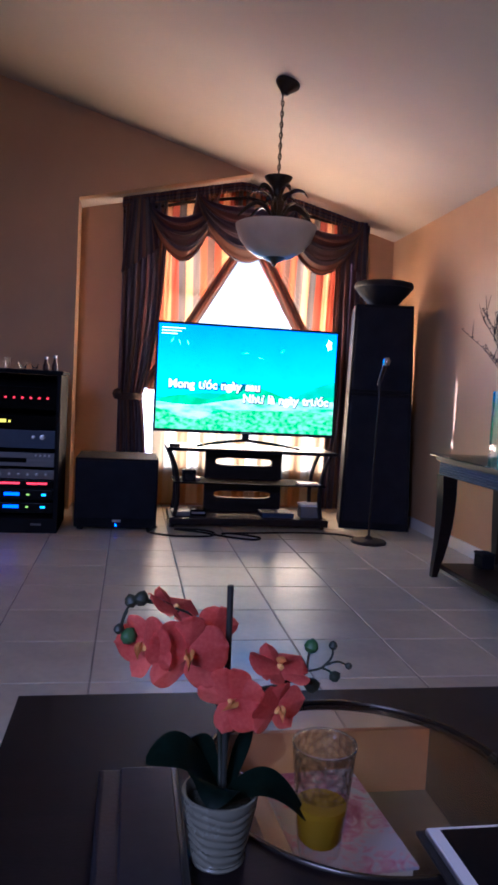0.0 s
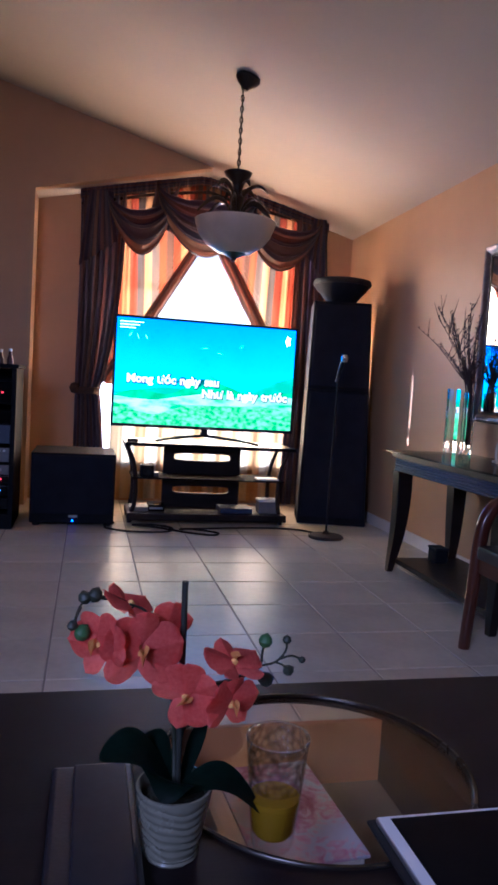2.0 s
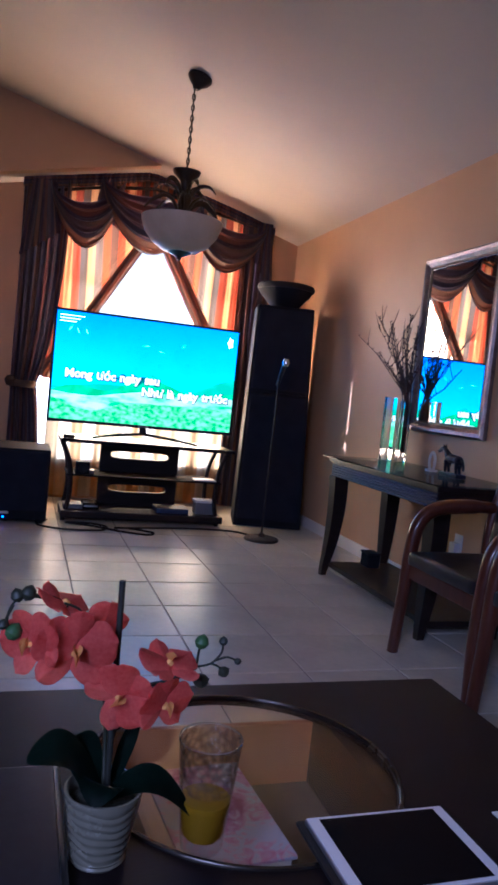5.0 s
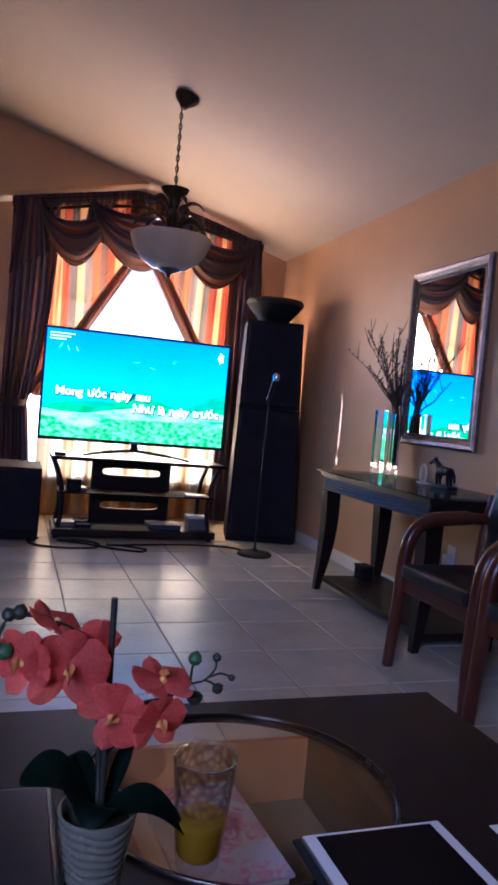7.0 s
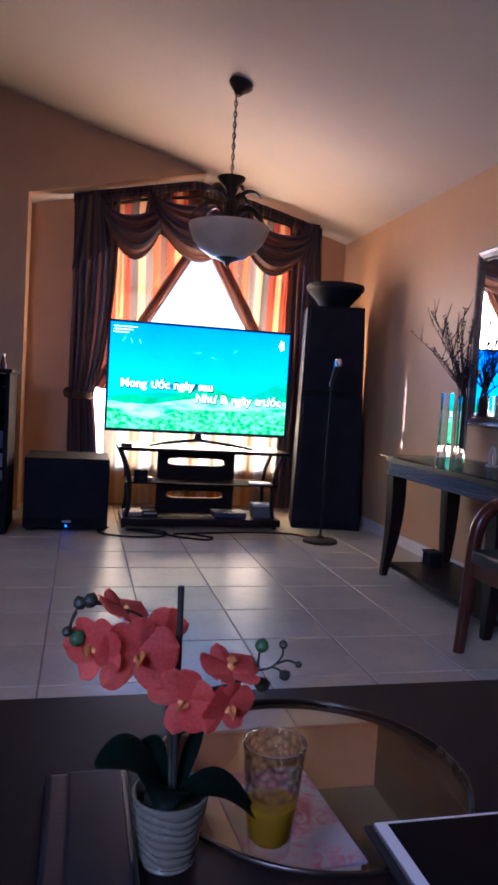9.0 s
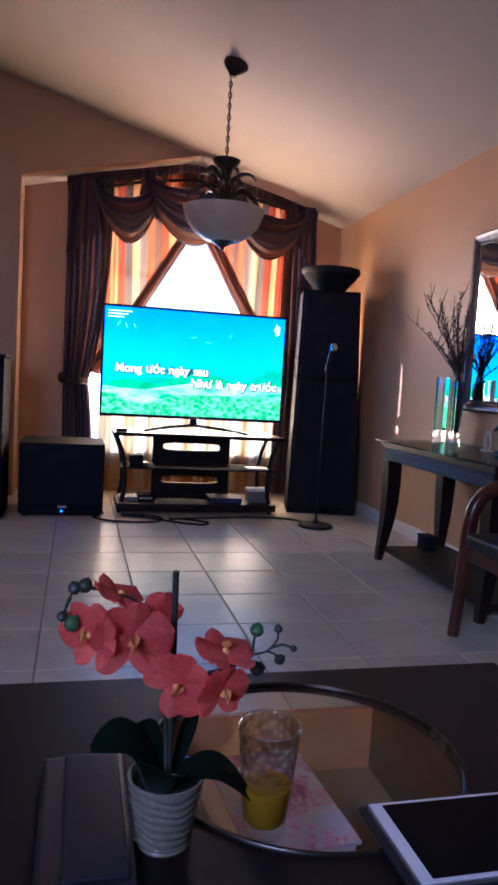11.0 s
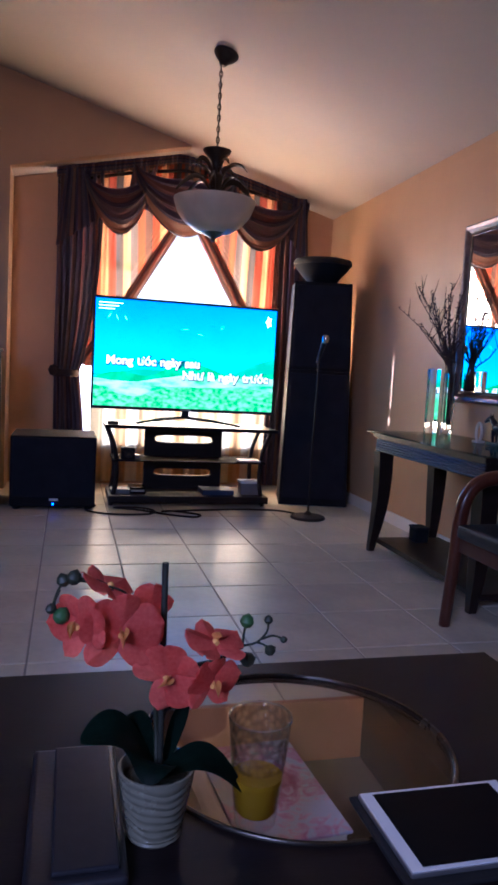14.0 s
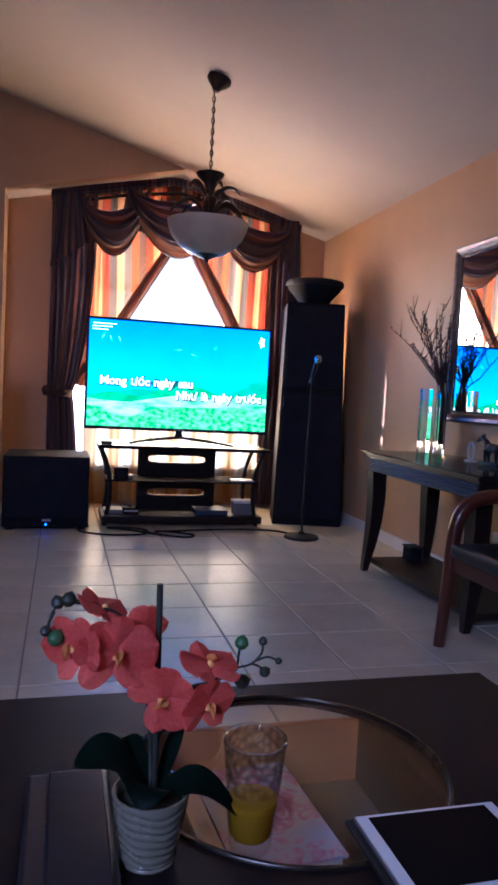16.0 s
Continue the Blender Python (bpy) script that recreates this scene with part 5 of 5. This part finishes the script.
def leaf(base, tip, lift, width, droop, tilt=.45, curl=.15):
    base, tip = Vector(base), Vector(tip)
    d = tip - base
    side = Vector((-d.y, d.x, 0)).normalized() if abs(d.x) + abs(d.y) > 1e-4 else Vector((1, 0, 0))
    if side.y < 0:
        side = -side
    side = (side + Vector((0, 0, tilt * abs(side.y)))).normalized()

    def fn(u, v):
        s = (u - .5) * 2
        w = width * max(0.0, math.sin(math.pi * (.10 + .89 * v ** 1.15))) ** .55
        p = base + d * v + Vector((0, 0, lift * math.sin(math.pi * v) - droop * v ** 3))
        return p + side * s * w + Vector((0, 0, curl * w * abs(s) ** 1.5))
    return sheet(fn, 8, 18, .0014)


for ba, ti, li, wi, dr in (
        ((OX, OY, TT + .085), (OX - .098, OY - .006, TT + .140), .030, .029, .004),
        ((OX + .005, OY - .008, TT + .085), (OX + .114, OY - .022, TT + .072), .028, .022, .015),
        ((OX + .012, OY + .01, TT + .09), (OX + .043, OY + .03, TT + .16), .008, .013, 0),
        ((OX - .01, OY, TT + .085), (OX - .050, OY + .05, TT + .135), .02, .028, .01),
        ((OX, OY - .01, TT + .085), (OX - .02, OY - .055, TT + .112), .018, .030, .012)):
    part("leaf", leaf(ba, ti, li, wi, dr), M_LEAF, o, smooth=True)
part("stake", tube([(OX + .004, OY, TT + .08), (OX - .001, OY - .005, TT + .362)], .0042, 10), M_STICK, o, "straight dark plant stake", True)
FY = .835
main = curve_pts([(OX, OY, TT + .08), (.058, .86, .58), (.048, .85, .66), (.025, .845, .725), (-.015, .84, .765), (-.05, .835, .775)], 30)
part("stem", tube(main, .0032, 8), M_STEM, o, smooth=True)
second = curve_pts([(.064, .86, TT + .09), (.066, .855, .58), (.085, .845, .645), (.131, FY, .665), (.163, FY, .682)], 28)
part("stem", tube(second, .003, 8), M_STEM, o, smooth=True)
for ctrl in ([(.163, FY, .682), (.164, FY, .70), (.166, FY, .712)], [(.150, FY, .674), (.158, FY, .665), (.168, FY, .664)], [(.163, FY, .682), (.182, FY, .686), (.195, FY, .70), (.196, FY, .713)], [(.182, FY, .686), (.192, FY, .682), (.199, FY, .675)], [(.188, FY, .690), (.203, FY, .694), (.217, FY, .689)],
             [(-.05, .835, .775), (-.068, .835, .765), (-.077, .835, .738)], [(-.05, .835, .775), (-.058, .835, .778), (-.063, .835, .771)], [(-.068, .835, .762), (-.074, .835, .745), (-.067, .835, .728)], [(.02, .845, .735), (.01, .84, .755), (-.01, FY, .765)]):
    part("twiglet", tube(curve_pts(ctrl, 10), .0016, 6), M_STEM, o, smooth=True)


def bud(at, r, mat, stretch=1.35, tilt=0):
    k = part("bud", lathe([(0, -r * stretch * .8), (r * .7, -r * .6), (r, 0), (r * .75, r * .7), (0, r * stretch)], (0, 0, 0), 14), mat, o, "dark unopened bud", True)
    k.matrix_basis = Matrix.Translation(at) @ Matrix.Rotation(radians(tilt), 4, "Y")


M_BUD = surface("dark bud", (.009, .014, .008), (.028, .034, .02), .45, scale=40, fine=150)
M_BUDG = surface("green bud", (.02, .07, .02), (.05, .12, .04), .4, scale=40, fine=150)
for at, r, mt, tl in (((-.064, FY, .773), .0085, M_BUD, -20), ((-.052, FY, .776), .0095, M_BUD, 20), ((-.078, FY, .738), .0065, M_BUD, 0), ((-.066, FY, .729), .0105, M_BUDG, 30), ((.167, FY, .714), .0095, M_BUDG, 10), ((.170, FY, .663), .010, M_BUD, 80), ((.196, FY, .715), .006, M_BUD, 0), ((.2, FY, .674), .0075, M_BUD, 60), ((.218, FY, .688), .0048, M_BUD, 90)):
    bud(at, r, mt, 1.25, tl)


def petal(length, width, cup, angle, seed=0.0):
    """A broad round petal, narrow at its foot, its rim gently waved."""
    def fn(u, v):
        s = (u - .5) * 2
        w = width * max(0.0, 1 - (abs(v - .58) / (.62 if v < .58 else .425)) ** 2.4) ** .5
        x, y = s * w, v * length
        z = cup * v * v * length + .20 * width * s * s + .06 * width * abs(s) ** 3 * math.sin(7 * v + seed) - .05 * width * math.exp(-30 * s * s)
        ca_, sa = math.cos(angle), math.sin(angle)
        return Vector((x * ca_ - y * sa, z, x * sa + y * ca_))
    return sheet(fn, 14, 16, .0006)


def flower(at, size, yaw=0, pitch=0, roll=0, open_lip=True):
    """A moth orchid flower: three sepals, two broad petals and a lip; it looks towards -y."""
    f = part("flower_throat", lathe([(0, -.004), (.004, -.003), (.005, .002), (0, .006)], (0, 0, 0), 10), M_LIP, o, "yellow flower throat", True)
    f.matrix_basis = Matrix.Translation(at) @ Euler([radians(pitch), radians(roll), radians(yaw)]).to_matrix().to_4x4()
    for ang, ln, wd, bk_, nm in ((4, .98, .36, .003, "sepal"), (132, .96, .34, .004, "sepal"), (-130, .96, .34, .004, "sepal"), (66, 1.0, .56, 0, "petal"), (-68, 1.0, .56, 0, "petal")):
        b = petal(size * ln, size * wd, -.18 + .1 * math.sin(ang), radians(ang), ang)
        for v in b.verts:
            v.co.y += bk_
        part(nm, b, M_PETAL, f, smooth=True)
    if not open_lip:
        return f
    lip = sheet(lambda u, v: Vector(((u - .5) * 2 * size * .11 * math.sin(math.pi * (.15 + .8 * v)), -.003 - size * .30 * v, -size * .04 - size * .20 * v * v + size * .25 * ((u - .5) * 2) ** 2)), 8, 8, .0006)
    part("lip", lip, M_LIP, f, "yellow orange lip", True)
    return f


flower((.006, .815, .710), .053, 5, -5, 8)
flower((-.046, .825, .718), .044, -45, 0, -25)
flower((-.008, .84, .764), .040, 40, -72, 14, False)
flower((.062, .81, .655), .046, -8, 8, 62)
flower((.124, .82, .694), .042, 18, -74, 6)
flower((.120, .805, .645), .040, 24, 6, 8)
flower((.040, .855, .720), .042, 10, 10, -60)

# ---- floor tiles ----
P, G = .406, .0075
x_lines = [1.04 + P * i for i in range(-12, 3)]
y_lines = [2.42 + P * j for j in range(-13, 10)]


def tile_mesh(w, d):
    b = box(-w / 2, w / 2, -d / 2, d / 2, -.006, .0, .0016, None, 1)
    me = bpy.data.meshes.new("floor_tile")
    b.to_mesh(me)
    b.free()
    me.materials.append(M_TILE)
    return me


meshes = {}
rt = random.Random(3)
for xa in x_lines:
    for ya in y_lines:
        x0, x1, y0, y1 = max(xa, LEFT), min(xa + P, RIGHT - .001), max(ya, REAR), min(ya + P, BACK)
        if x1 - x0 < .03 or y1 - y0 < .03 or (y0 >= FRONT and x1 < NICHE_L):
            continue
        w, d = round(x1 - x0 - G, 4), round(y1 - y0 - G, 4)
        if (w, d) not in meshes:
            meshes[(w, d)] = tile_mesh(w, d)
        ob = new("floor_tile", meshes[(w, d)])
        ob.parent = floor
        ob.matrix_basis = pose((x0 + x1) / 2, (y0 + y1) / 2, rt.uniform(-.0008, .0002), rt.uniform(-.05, .05), rt.uniform(-.05, .05), 0)
